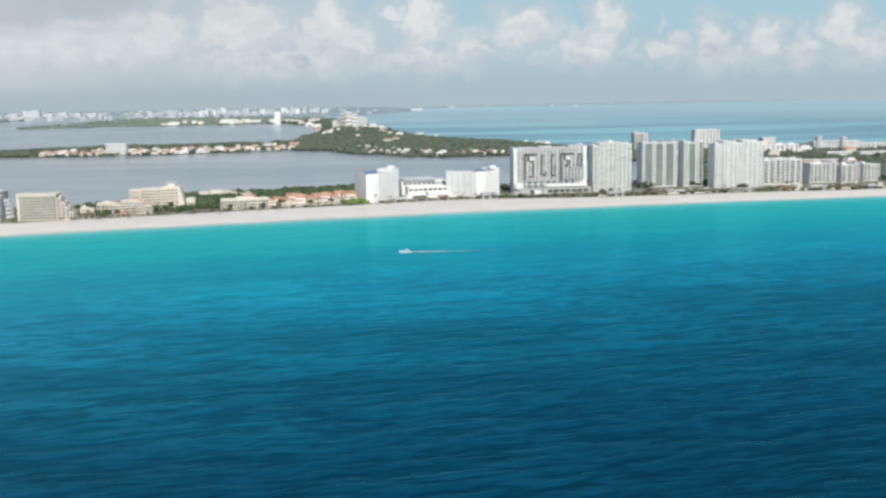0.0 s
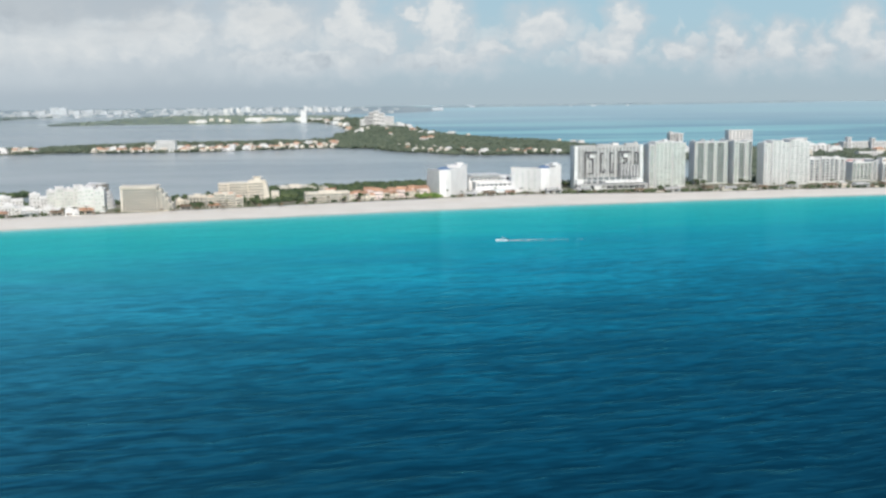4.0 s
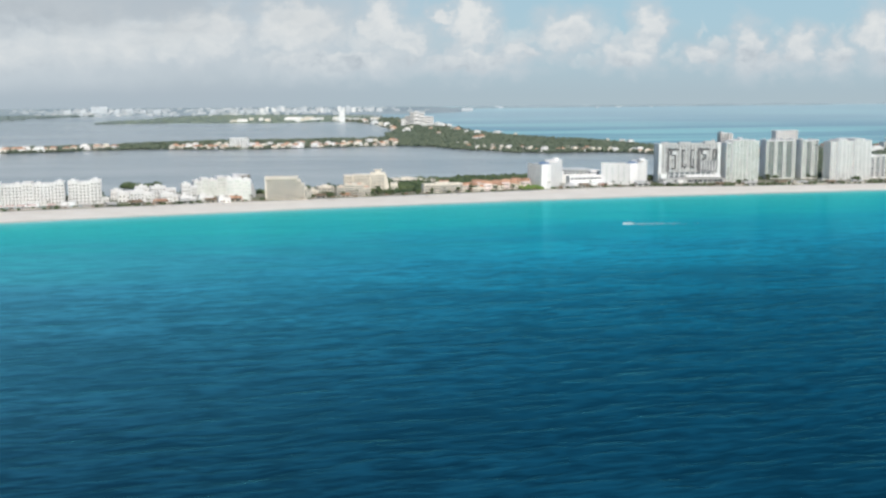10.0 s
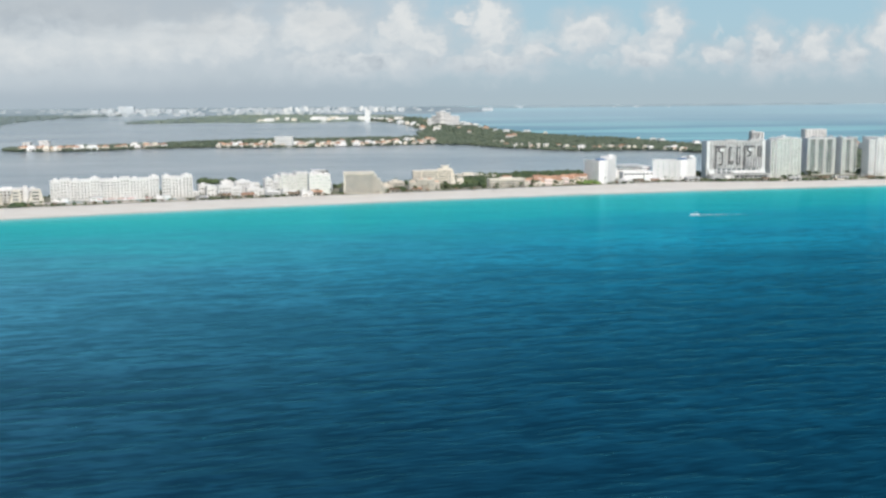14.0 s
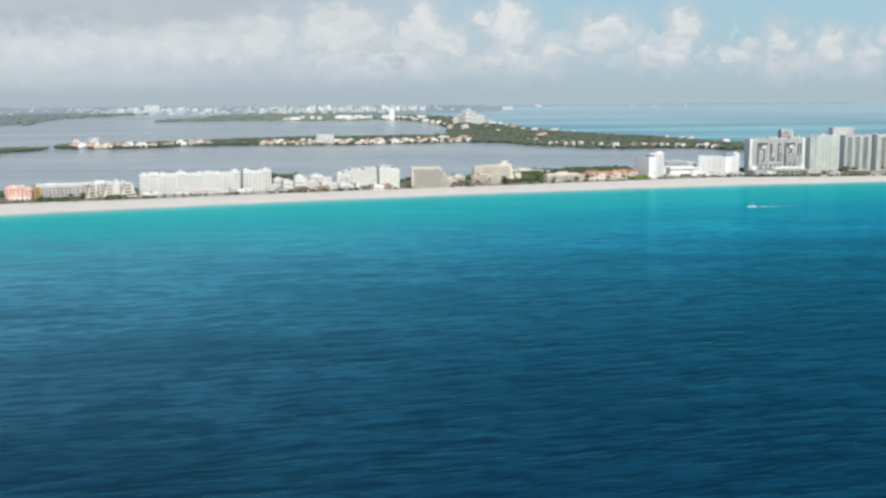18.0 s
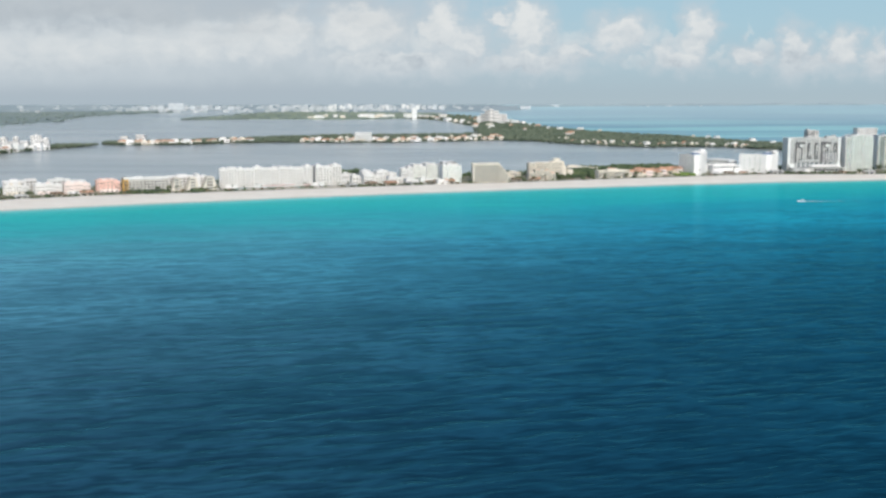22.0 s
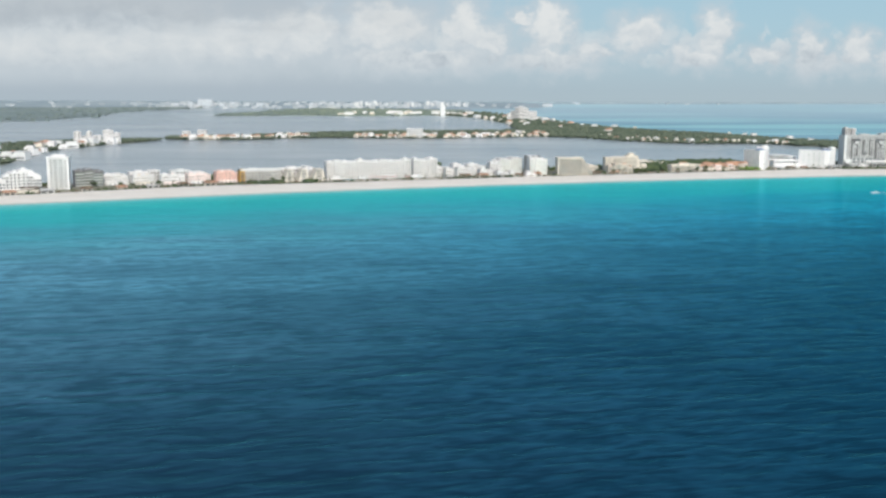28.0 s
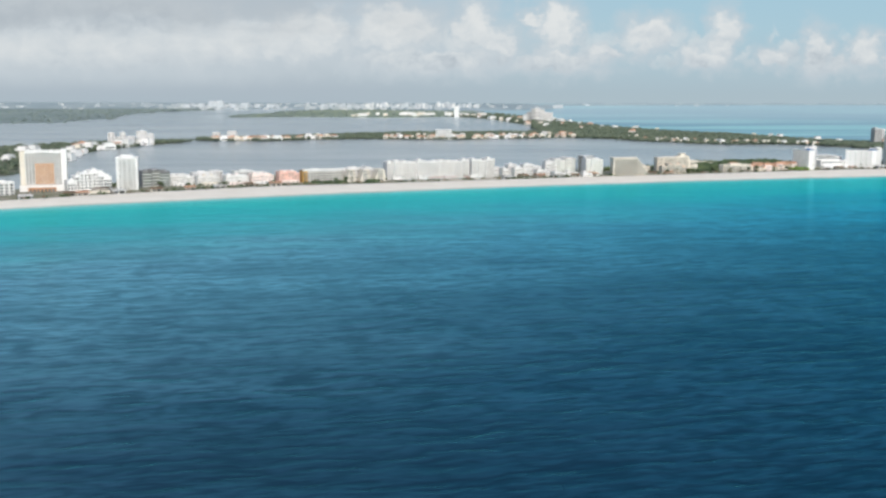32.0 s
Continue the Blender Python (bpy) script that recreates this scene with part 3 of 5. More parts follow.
def roof_kit(parent, x0, x1, y0, y1, z, wall, lift=(), edge=1.1):
    """A parapet round the roof, the roof's skin, and plant rooms (x, y, width, depth, height)."""
    part("parapet", boxes((x0, x1, y0, y0 + 0.35, z, z + edge), (x0, x1, y1 - 0.35, y1, z, z + edge), (x0, x0 + 0.35, y0 + 0.35, y1 - 0.35, z, z + edge), (x1 - 0.35, x1, y0 + 0.35, y1 - 0.35, z, z + edge)), wall, parent)
    part("roof", boxes((x0 + 0.35, x1 - 0.35, y0 + 0.35, y1 - 0.35, z, z + 0.25)), ROOFING, parent)
    for x, y, w, d, h in lift:
        piece("plant_room", w, d, h, wall, parent, (x, y, z + 0.2))


G = 2.6      # level of the hotels' ground


def block_hotel(name, label, x, y, w, d, h, wall, pane, floors, bays, turn=None, rail=None, foot=0.0, lift=(), group="hotels along the beach", deep=1.5, fins=True, side_bays=4, size=1.0, base=None):
    """A slab hotel whose front stands at (x, y)."""
    a = slant(x) if turn is None else turn
    place, s = far(x, y, G if base is None else base)
    ob = thing(name, label, "hotel", group, place, a, s * size)
    part("body", boxes((-w / 2, w / 2, 0, d, -1.0, h)), wall, ob)
    fh = (h - foot) / floors
    facade(ob, -w / 2, w / 2, 0.0, foot, floors, fh, bays, wall, pane, fins, True, deep, None, rail)
    if side_bays:
        sides(ob, -w / 2, 1.0, d - 1.0, foot, floors, fh, side_bays, pane, -1)
    roof_kit(ob, -w / 2, w / 2, -deep, d, h + 0.18, wall, lift)
    return ob


# ---- the hotel towers at the wide end of the beach ----
def modules(name, label, x, y, parts_list, d, wall, turn=None, group="hotels along the beach", category="hotel", base=G, rail=None, lift=True, side_bays=0, size=1.0):
    """A building of upright blocks side by side: each (x0, x1, set forward, height, storeys, bays, pane, foot)."""
    place, s = far(x, y, base)
    ob = thing(name, label, category, group, place, slant(x) if turn is None else turn, s * size)
    for k, (x0, x1, fwd, h, floors, bays, pane, foot, *more) in enumerate(parts_list):
        part("body", boxes((x0, x1, -fwd, d, -1.0, h)), wall, ob)
        if bays:
            fh = (h - foot) / floors
            facade(ob, x0 + 0.3, x1 - 0.3, -fwd, foot, floors, fh, bays, wall, pane, h > 18 and rail is None, True, 1.1, None, None if more else rail, *(more or (0.64, 0.56)))
            if k == 0 and side_bays:
                sides(ob, x0, -fwd + 1, d - 1, foot, floors, fh, side_bays, pane, -1)
        deep = 1.1 if bays else 0.0
        roof_kit(ob, x0, x1, -fwd - deep, d, h + 0.18, wall, [((x0 + x1) / 2, d * 0.55, (x1 - x0) * 0.35, d * 0.3, 2.6)] if lift and k % 2 == 0 else ())
    return ob


def framed_tower():
    ob = thing("hotel_tower", "tall grey-white hotel slab with dark hook-shaped frames on its front", "hotel", "hotels along the beach", far(124, 1015, G)[0], slant(131) - 4)
    part("body", boxes((-37, 37, 0, 16, -1, 49)), SILVER, ob)
    part("end_pier", boxes((-38.5, -35, -1.4, 16.4, -1, 50.5)), PALE, ob, "white stair tower at the end")
    part("end_pier", boxes((35, 38.5, -2.2, 16.4, -1, 51.5)), PALE, ob, "white stair tower at the end")
    fh = 34.6 / 13
    facade(ob, -35, 35, 0, 14.0, 13, fh, 18, PALE, SHADEGLASS, True, False, 0.9, wide=0.62, tall=0.62)
    for k in range(14):
        piece("ledge", 70, 0.5, 0.7, SILVER, ob, (0, -0.25, 13.7 + k * fh))
    # charcoal cladding that hooks up and down between the bays: each bar (x0, x1, z0, z1)
    hooks = (
        ((-27.6, -13.4, 41.7, 43.9), (-27.6, -26.0, 14.0, 41.6), (-24.0, -21.8, 36.0, 41.6), (-21.7, -17.4, 34.6, 36.2), (-19.0, -17.4, 18.4, 34.5), (-23.0, -19.1, 17.0, 18.8)),
        ((-9.6, -5.6, 40.8, 42.6), (-9.6, -8.0, 19.4, 40.7), (-7.9, -4.4, 18.2, 20.2), (-5.6, -4.2, 20.3, 24.0)),
        ((0.6, 4.8, 40.8, 42.6), (0.6, 2.2, 19.0, 40.7), (2.3, 5.6, 18.0, 20.0), (4.0, 5.4, 20.1, 31.0)),
        ((10.4, 25.0, 41.7, 43.9), (10.4, 12.0, 14.0, 41.6), (14.6, 16.4, 36.0, 41.6), (16.5, 20.4, 34.6, 36.2), (18.8, 20.4, 30.0, 34.5), (15.4, 18.7, 28.6, 30.4)),
        ((29.0, 33.6, 41.0, 43.0), (29.0, 30.4, 28.4, 40.9), (32.4, 33.8, 28.4, 40.9), (30.5, 32.3, 28.4, 30.0)),
    )
    for bars in hooks:
        part("dark_frame", boxes(*[(x0, x1, -1.5, -0.95, z0, z1) for x0, x1, z0, z1 in bars]), CHARCOAL, ob, "charcoal frame")
    part("pale_panel", boxes((-21.6, -16.6, -1.3, -0.96, 36.4, 40.2)), PALE, ob)
    part("pale_panel", boxes((16.6, 21.4, -1.3, -0.96, 36.4, 40.2)), PALE, ob)
    part("dark_screen", boxes((12.2, 33.8, -1.35, -0.95, 14.2, 27.4)), SLATE, ob, "dark grey screen over the lower rooms")
    for k in range(6):
        piece("screen_rib", 0.7, 0.3, 13.0, PALE, ob, (15.0 + 3.5 * k, -1.5, 14.3))
    for k in range(5):
        piece("screen_rib", 21.4, 0.2, 0.35, GREY, ob, (23.0, -1.42, 15.8 + 2.6 * k))
    roof_kit(ob, -35, 35, -0.7, 16, 49.2, SILVER, [(-24, 8, 16, 8, 1.6), (-4, 8, 14, 8, 2.6), (26, 8, 10, 8, 3.4), (33, 8, 3, 5, 5.0)])
    part("podium", boxes((-37, 40, -14, -0.1, -1, 5.6)), GREY, ob)
    part("podium_roof", boxes((-38, 41, -14.6, -1.6, 5.6, 6.1)), GREY, ob)
    part("glass_band", boxes((-28, 29, -1.0, -0.62, 6.3, 13.2)), GLASS, ob, "two-storey band of dark glazing")
    part("floor_edge", boxes((-28, 29, -1.4, -1.01, 9.4, 10.2)), PALE, ob, "pale floor edge across the glazing")
    for k in range(9):
        piece("column", 0.8, 0.8, 7.0, WHITE, ob, (-25.5 + 6.6 * k, -1.7, 6.2))
    part("terrace_band", boxes((-5, 38, -6, -3.6, 7.0, 9.4)), WHITE, ob, "long white terrace parapet")
    part("terrace_band", boxes((-37, -29, -5, -1.5, 6.1, 11.6), (31, 37, -5.2, -2.3, 9.3, 12.0)), PALE, ob, "white end bay of the terrace")
    for k in range(12):
        if k not in (3, 4):
            piece("window", 5.2, 0.2, 3.4, GLASS, ob, (-34.0 + 6.2 * k, -14.08, 1.2))
    part("pool_pavilion", boxes((-35, -25, -17.5, -14.3, -1, 4.4)), RAIL, ob, "pale glass pavilion")
    piece("porch", 7.0, 4, 5.4, WHITE, ob, (-17, -16.4, -1.0))
    return ob


framed_tower().scale.z = 0.92
W, GL, GG, RG = WHITE, GLASS, GREENGLASS, ROOMGLASS
modules("apartment_tower", "tall white apartment tower with pale green glass balconies", 190.3, 1020,
        [(-22, -16, 0, 50, 17, 1, GG, 2), (-16, -6, 2.4, 53, 18, 2, GG, 2), (-6, 4, 1.2, 54, 18, 2, GG, 2), (4, 14, 2.4, 53, 18, 2, GG, 2), (14, 20, 0.2, 51.5, 17, 1, GG, 2)], 16, W, rail=RAIL).scale.z *= 0.92
DG = DARKGLASS
modules("apartment_tower", "pale tower with dark green glazed bays between white columns", 246, 1051,
        [(-19, -16, 1.0, 51, 17, 1, GG, 2), (-16, -8.5, 0, 50.5, 17, 2, DG, 2, 0.94, 0.78), (-8.5, -5.5, 1.2, 52, 17, 1, GG, 2), (-5.5, 2, 0, 50.5, 17, 2, DG, 2, 0.94, 0.78), (2, 5, 1.0, 51.5, 17, 1, GG, 2), (5, 13, 0, 50.5, 17, 2, DG, 2, 0.94, 0.78), (13, 16, 1.0, 52, 17, 1, GG, 2)], 15, W, rail=RAIL).scale = (1.12, 1.0, 0.92)
modules("apartment_tower", "slim pale tower with a dark green glazed bay", 280.5, 1050,
        [(-10, -5, 1.4, 51.5, 17, 1, GG, 2), (-5, 2, 0.2, 50, 17, 1, DG, 2, 0.9, 0.7), (2, 5, 1.6, 51, 17, 1, GG, 2), (5, 9, 0.8, 51.5, 17, 1, DG, 2, 0.8, 0.7)], 14, W, rail=RAIL).scale = (1.14, 1.0, 0.92)
modules("apartment_tower", "broad white tower with stacked curved balconies", 323.5, 1030,
        [(-27, -19, 0, 50, 17, 2, GG, 2), (-19, -7, 2.6, 53, 18, 2, GG, 2), (-7, 2, 1.2, 51, 17, 2, GG, 2), (2, 14, 3.0, 54, 18, 2, GG, 2), (14, 26, 1.0, 51.5, 17, 2, GG, 2)], 17, W, rail=W).scale.z *= 0.91
modules("apartment_block", "low white block with square framed bays beside the towers", 376, 1052, [(-22, -8, 0, 29, 8, 2, GL, 3), (-8, 8, 1.5, 30, 8, 3, GL, 3), (8, 22, 0, 29, 8, 2, GL, 3)], 14, W).scale.z *= 0.92
modules("apartment_block", "low white block with a green glass front", 425, 1069, [(-15, 9, 0, 23, 7, 5, GG, 2), (9, 15, 1.2, 25, 7, 1, GL, 2)], 18, W).scale.z *= 0.9
modules("apartment_block", "small plain white block on the beach", 454.5, 1068, [(-10, 3, 0, 22, 7, 2, GL, 2), (3, 10, 1.2, 24, 7, 2, GL, 2)], 18, W).scale.z *= 0.86
modules("apartment_block", "small white block with grey balconies", 482, 1080, [(-10, 0, 0.8, 22, 7, 2, GL, 2), (0, 10, 0, 21, 7, 3, GL, 2)], 18, W).scale.z *= 0.84
modules("apartment_block", "white block at the end of the beach", 524, 1089, [(-14, 0, 0.8, 20, 6, 3, GL, 2), (0, 14, 0, 22, 6, 3, GL, 2)], 18, W).scale.z *= 0.84


# ---- the two plain white hotels ----
def chevron_hotel(x, y, label, pier, left, right, h, tall, dome, nose=(0.95, 0.31), back=(-0.42, 0.907), east=(0.38, 0.925), lean=24.8):
    """A white hotel of two wings that meet in a blunt prow towards the sea. (x, y) is the prow's west corner; pier, left and right are lengths."""
    ob = thing("white_hotel", label, "hotel", "hotels along the beach", far(x, y, G)[0], 0)
    a = Vector((0, 0))
    b = a + pier * Vector(nose)
    a2 = a + left * Vector(back)
    b1 = b + (right - tall) * Vector(east)
    b2 = b + right * Vector(east)
    deep = Vector((-east[1], east[0]))
    bm = bmesh.new()
    prism(bm, [tuple(a), tuple(b), tuple(b1), tuple(b1 + 16 * deep), tuple(a2 + Vector((12, 4))), tuple(a2)], -1, h)
    part("wing", bm, WHITE, ob)
    bm = bmesh.new()
    prism(bm, [tuple(b1), tuple(b2), tuple(b2 + 16 * deep), tuple(b1 + 16 * deep)], -1, h + 3.2)
    part("tall_wing", bm, WHITE, ob, "taller white end wing")
    bm = bmesh.new()
    q = (a + b) / 2
    prism(bm, [tuple(a + Vector((-0.4, -0.6))), tuple(q + Vector((0.5, -1.8))), tuple(b + Vector((0.6, -0.4))), tuple(b + Vector((-2, 5))), tuple(a + Vector((1, 5)))], -1, h + 0.9)
    part("prow", bm, WHITE, ob, "white curved prow wall")
    roof = [a + Vector((1, 2)), b + Vector((-1.2, 1.2)), b1 + 1.2 * deep, b1 + 15 * deep, a2 + Vector((11, 2)), a2 + Vector((1.2, -1))]
    bm = bmesh.new()
    prism(bm, [tuple(v) for v in roof], h, h + 0.3)
    part("roof", bm, ROOFING, ob)
    bm = bmesh.new()
    for p, r, hh in ((a2, a, h), (b, b1, h)):
        d = (r - p).normalized()
        n = Vector((d.y, -d.x)) * 0.35
        prism(bm, [tuple(p), tuple(r), tuple(r - n), tuple(p - n)], h, h + 1.0)
    part("parapet", bm, WHITE, ob)
    for k in range(8):
        z = 3.5 + k * (h - 4.5) / 8
        for j in range(4):
            p = a + (a2 - a) * (0.2 + 0.2 * j)
            piece("window", 0.25, 1.7, 1.2, RAIL, ob, (p.x - 0.05, p.y, z), lean)
    piece("plant_room", 7, 5, 2.4, WHITE, ob, (b2.x - 8, b2.y - 4, h + 3.0), 20)
    bm = bmesh.new()
    bmesh.ops.create_uvsphere(bm, u_segments=20, v_segments=10, radius=7.0)
    bmesh.ops.delete(bm, geom=[v for v in bm.verts if v.co.z < -0.1], context="VERTS")
    bmesh.ops.transform(bm, matrix=Matrix.Translation((dome[0], dome[1], h + 0.3)) @ Matrix.Diagonal((1, 1, 0.4, 1)), verts=bm.verts)
    part("dome", bm, BLUE, ob, "blue painted dome")
    return ob


chevron_hotel(-60, 935, "plain white hotel with a prow, wings and a blue dome", 14, 33, 47, 27.0, 17, (4, 15), (0.78, 0.626))
chevron_hotel(47, 978, "plain white hotel with wings and a bright blue dome", 9, 38, 26, 24.5, 8, (4, 9), (0.95, 0.31), (-0.80, 0.60), (0.60, 0.80), 53.0)
ob = thing("hotel_annexe", "low white annexe with long terraces and a pool", "hotel", "", far(-3, 998, G)[0], slant(0))
part("body", boxes((-24, 24, 12, 34, -1, 15)), WHITE, ob)
part("wing", boxes((-20, 28, -2, 12, -1, 10)), WHITE, ob)
part("terrace", boxes((-26, 26, -22, -2, -1, 2.5)), WHITE, ob, "white stepped terrace")
part("canopy", boxes((-22, 12, 8, 36, 16.2, 16.9)), PALE, ob)
for k in range(5):
    piece("column", 1.0, 1.0, 1.4, WHITE, ob, (-18 + 7 * k, 14, 14.9))
for k in range(9):
    piece("window", 3.8, 0.2, 2.2, GLASS, ob, (-20 + 5 * k, 11.94, 11.0))
    piece("window", 3.8, 0.2, 2.6, GLASS, ob, (-17 + 5 * k, -2.06, 5.5))
part("pool", boxes((-10, 8, -19, -10, 2.45, 2.56)), POOL, ob, "turquoise pool")


# ---- villas and the cream hotels ----
def villa(label, wall, roof, w, d, h, hip, few=False):
    ob = thing("villa", label, "house", "villas behind the beach")
    part("wall", boxes((-w / 2, w / 2, -d / 2, d / 2, -0.5, h)), wall, ob)
    bm = bmesh.new()
    e = 0.5
    lo = [bm.verts.new(v) for v in ((-w / 2 - e, -d / 2 - e, h), (w / 2 + e, -d / 2 - e, h), (w / 2 + e, d / 2 + e, h), (-w / 2 - e, d / 2 + e, h))]
    r = w * 0.25 if hip else w / 2 + e
    hi = [bm.verts.new((-r, 0, h + d * 0.27)), bm.verts.new((r, 0, h + d * 0.27))]
    for f in ((lo[0], lo[1], hi[1], hi[0]), (lo[2], lo[3], hi[0], hi[1]), (lo[1], lo[2], hi[1]), (lo[3], lo[0], hi[0]), (lo[3], lo[2], lo[1], lo[0])):
        bm.faces.new(f)
    part("roof", bm, roof, ob)
    for k in range(1 if few else max(1, int(h / 3))):
        for j in ((-1, 1) if few else (-1, 0, 1)):
            piece("window", w * (0.28 if few else 0.16), 0.2, 1.5, GLASS, ob, (j * w * 0.3, -d / 2 - 0.04, 0.9 + 3 * k))
        piece("balcony", w * 0.8, 1.2, 0.9, wall, ob, (0, -d / 2 - 0.6, 2.6 + 3 * k - 0.5)) if k == 0 and h > 5 and not few else None
    if not few:
        piece("window", 0.2, d * 0.2, 1.4, GLASS, ob, (-w / 2 - 0.04, -d * 0.2, 1.0))
    return ob


def put(ob, x, y, z=G, turn=0.0, size=1.0):
    q, s = far(x, y, z)
    ob.matrix_basis = pose(*q, 0, 0, turn) @ Matrix.Scale(s * size, 4)
    return ob


def again(ob, x, y, z=G, turn=0.0, size=1.0):
    q, s = far(x, y, z)
    made = copy_thing(ob, pose(*q, 0, 0, turn))
    made.scale = [s * size] * 3
    return made


rng = random.Random(7)
kinds = [villa("pink-cream villa with a terracotta hip roof", CREAM, TERRACOTTA, 9, 9, 6.4, True), villa("cream villa with a terracotta gable roof", PINK, TERRACOTTA, 8, 9, 7.4, False), villa("small cream villa with a flat-pitched tile roof", CREAM, TERRACOTTA, 7, 7, 4.6, True)]
spots = []
for k in range(17):
    x = -196 + k * 7.4
    if k > 5:
        spots.append((x, inland(x) + 26 + rng.uniform(-4, 10)))
    if k > 7 or k % 2:
        spots.append((x + 3, inland(x) + 42 + rng.uniform(-4, 8)))
for k, (x, y) in enumerate(spots):
    f = put if k < 3 else again
    f(kinds[k % 3], x, y, G, slant(x) + rng.uniform(-25, 25), rng.uniform(0.9, 1.25))

modules("beach_hotel", "long low cream hotel with a flat balconied front", -171, 903, [(-22, 22, 0, 8.5, 3, 16, GL, 0.5)], 12, CREAM)
ob = thing("slab_hotel", "long cream slab hotel with banded storeys and a raked end", "hotel", "hotels along the beach", far(-256, 915, G)[0], 6)
part("body", boxes((-26, -15, 0, 14, -1, 18.8), (-15, 4, 0.4, 14, -1, 19.4), (4, 20, 0, 14, -1, 20.0)), CREAM, ob)
bm = boxes((20, 26, 0, 14, -1, 20.0))
bmesh.ops.translate(bm, vec=(-4.8, 0, 0), verts=[v for v in bm.verts if v.co.z > 10 and v.co.x > 25])
part("raked_end", bm, CREAM, ob, "cream end wall leaning inwards")
for x0, x1, h, n in ((-26, -15, 18.6, 7), (-15, 4, 19.2, 7), (4, 20, 19.8, 7)):
    fh = h / n
    for k in range(n):
        piece("balcony", x1 - x0 - 0.3, 1.3, fh * 0.5, CREAM, ob, ((x0 + x1) / 2, -0.66, (k + 0.45) * fh))
        for j in range(int((x1 - x0) / 3)):
            piece("window", 2.2, 0.2, fh * 0.45, ROOMGLASS, ob, (x0 + 1.6 + 3.0 * j, -0.06 if x0 != -15 else 0.34, k * fh + 0.1))
part("lift_house", boxes((9, 16, 4, 11, 20.0, 24.0), (7.5, 17.5, 3, 12, 24.0, 24.6)), CREAM, ob, "square lift house with a broad cap")
roof_kit(ob, 4, 20, 0, 14, 20.0, CREAM)
part("roof", boxes((-23.6, -15.4, 0.4, 13.6, 18.8, 19.3), (-14.6, 3.6, 0.8, 13.6, 19.4, 19.9)), ROOFING, ob)
part("east_annexe", boxes((26.2, 34, 2, 13, -1, 9.5)), CREAM, ob, "lower cream annexe")
ob = modules("mansard_hotel", "low cream hotel with arched gables and red roof pieces", -267, 868, [(-22, -12, 0, 12, 4, 4, GL, 0), (-12, 2, 1.8, 16, 5, 5, GL, 0), (2, 14, 0.6, 15, 5, 4, GL, 0), (14, 22, -1, 10, 3, 3, GL, 0)], 13, CREAM, turn=8)
for x in (-17, -5, 8, 17):
    bm = boxes((x - 4, x + 4, 1, 9, 12, 17.4 if abs(x + 1) < 10 else 13.4))
    bmesh.ops.scale(bm, vec=(0.6, 0.5, 1), space=Matrix.Translation((-x, -5, 0)), verts=[v for v in bm.verts if v.co.z > 12.5])
    part("roof_piece", bm, TERRACOTTA, ob, "red tiled mansard roof")
ob.scale = (0.80, 0.9, 0.78)
modules("banquet_house", "low beige house with a broad flat roof", -206, 985, [(-26, 10, 0, 7.5, 2, 8, GL, 0), (10, 26, 1, 6, 2, 4, GL, 0)], 18, BEIGE)
modules("beach_house", "low cream beach house beside palms", -301, 905, [(-9, 9, 0, 6, 2, 5, GL, 0)], 12, CREAM)

ob = modules("fan_hotel", "beige concrete hotel with deep balcony cells and a stepped end", -334, 836,
             [(-22, -20.5, 1.2, 25.2, 8, 0, GL, 0), (-20.5, 11, 0, 24.5, 8, 12, GL, 1.5), (11, 15, 0, 21.5, 7, 2, GL, 1.5), (15, 18.5, 0, 17, 5, 1, GL, 1.5), (18.5, 21.5, 0, 12, 4, 1, GL, 1.5), (21.5, 25, 0, 7, 2, 1, GL, 1.5)], 16, BEIGE, turn=6)
part("roof_edge", boxes((-22.5, 12, -2.2, 20.5, 25.8, 27.0)), CREAM, ob, "pale overhanging roof edge")
ob.scale.z = 0.87

# ---- white terraced hotel and its low houses ----
ob = modules("terraced_hotel", "white stepped hotel with rounded terraces on the beach", -396, 828,
             [(2, 9, 2, 21.5, 6, 3, RAIL, 1), (9, 17, 3.5, 22.5, 6, 3, RAIL, 1), (17, 26, 2, 20.5, 6, 3, RAIL, 1)], 16, W, turn=12)
bm = bmesh.new()
for k in range(7):
    r = 14.0 - 0.22 * k * k
    prism(bm, [(18 + r * math.cos(a * math.pi / 12 - math.pi / 2), 34 + r * math.sin(a * math.pi / 12 - math.pi / 2)) for a in range(13)] + [(8, 48), (8, 20)], 3.6 * k - 1 if k == 0 else 3.6 * k, 3.6 * k + 2.9)
part("rounded_wing", bm, WHITE, ob, "white rounded wing of stacked terraces")
bm = bmesh.new()
prism(bm, [(16 + 11 * math.cos(a * math.pi / 12 - math.pi / 2), 34 + 11 * math.sin(a * math.pi / 12 - math.pi / 2)) for a in range(13)] + [(8, 45), (8, 23)], 2.0, 24.0)
part("terrace_glazing", bm, ROOMGLASS, ob, "glazed rooms set behind the terraces")
modules("terraced_hotel", "white terraced hotel wing with a wavy roofline", -422, 877,
        [(-18, -10, 0, 15.5, 5, 3, RAIL, 1), (-10, -2, 1.5, 18.5, 5, 3, RAIL, 1), (-2, 7, 0.5, 16.5, 5, 3, RAIL, 1), (7, 16, 1.5, 19.5, 5, 3, RAIL, 1), (16, 24, 0, 18, 5, 3, RAIL, 1)], 16, W)
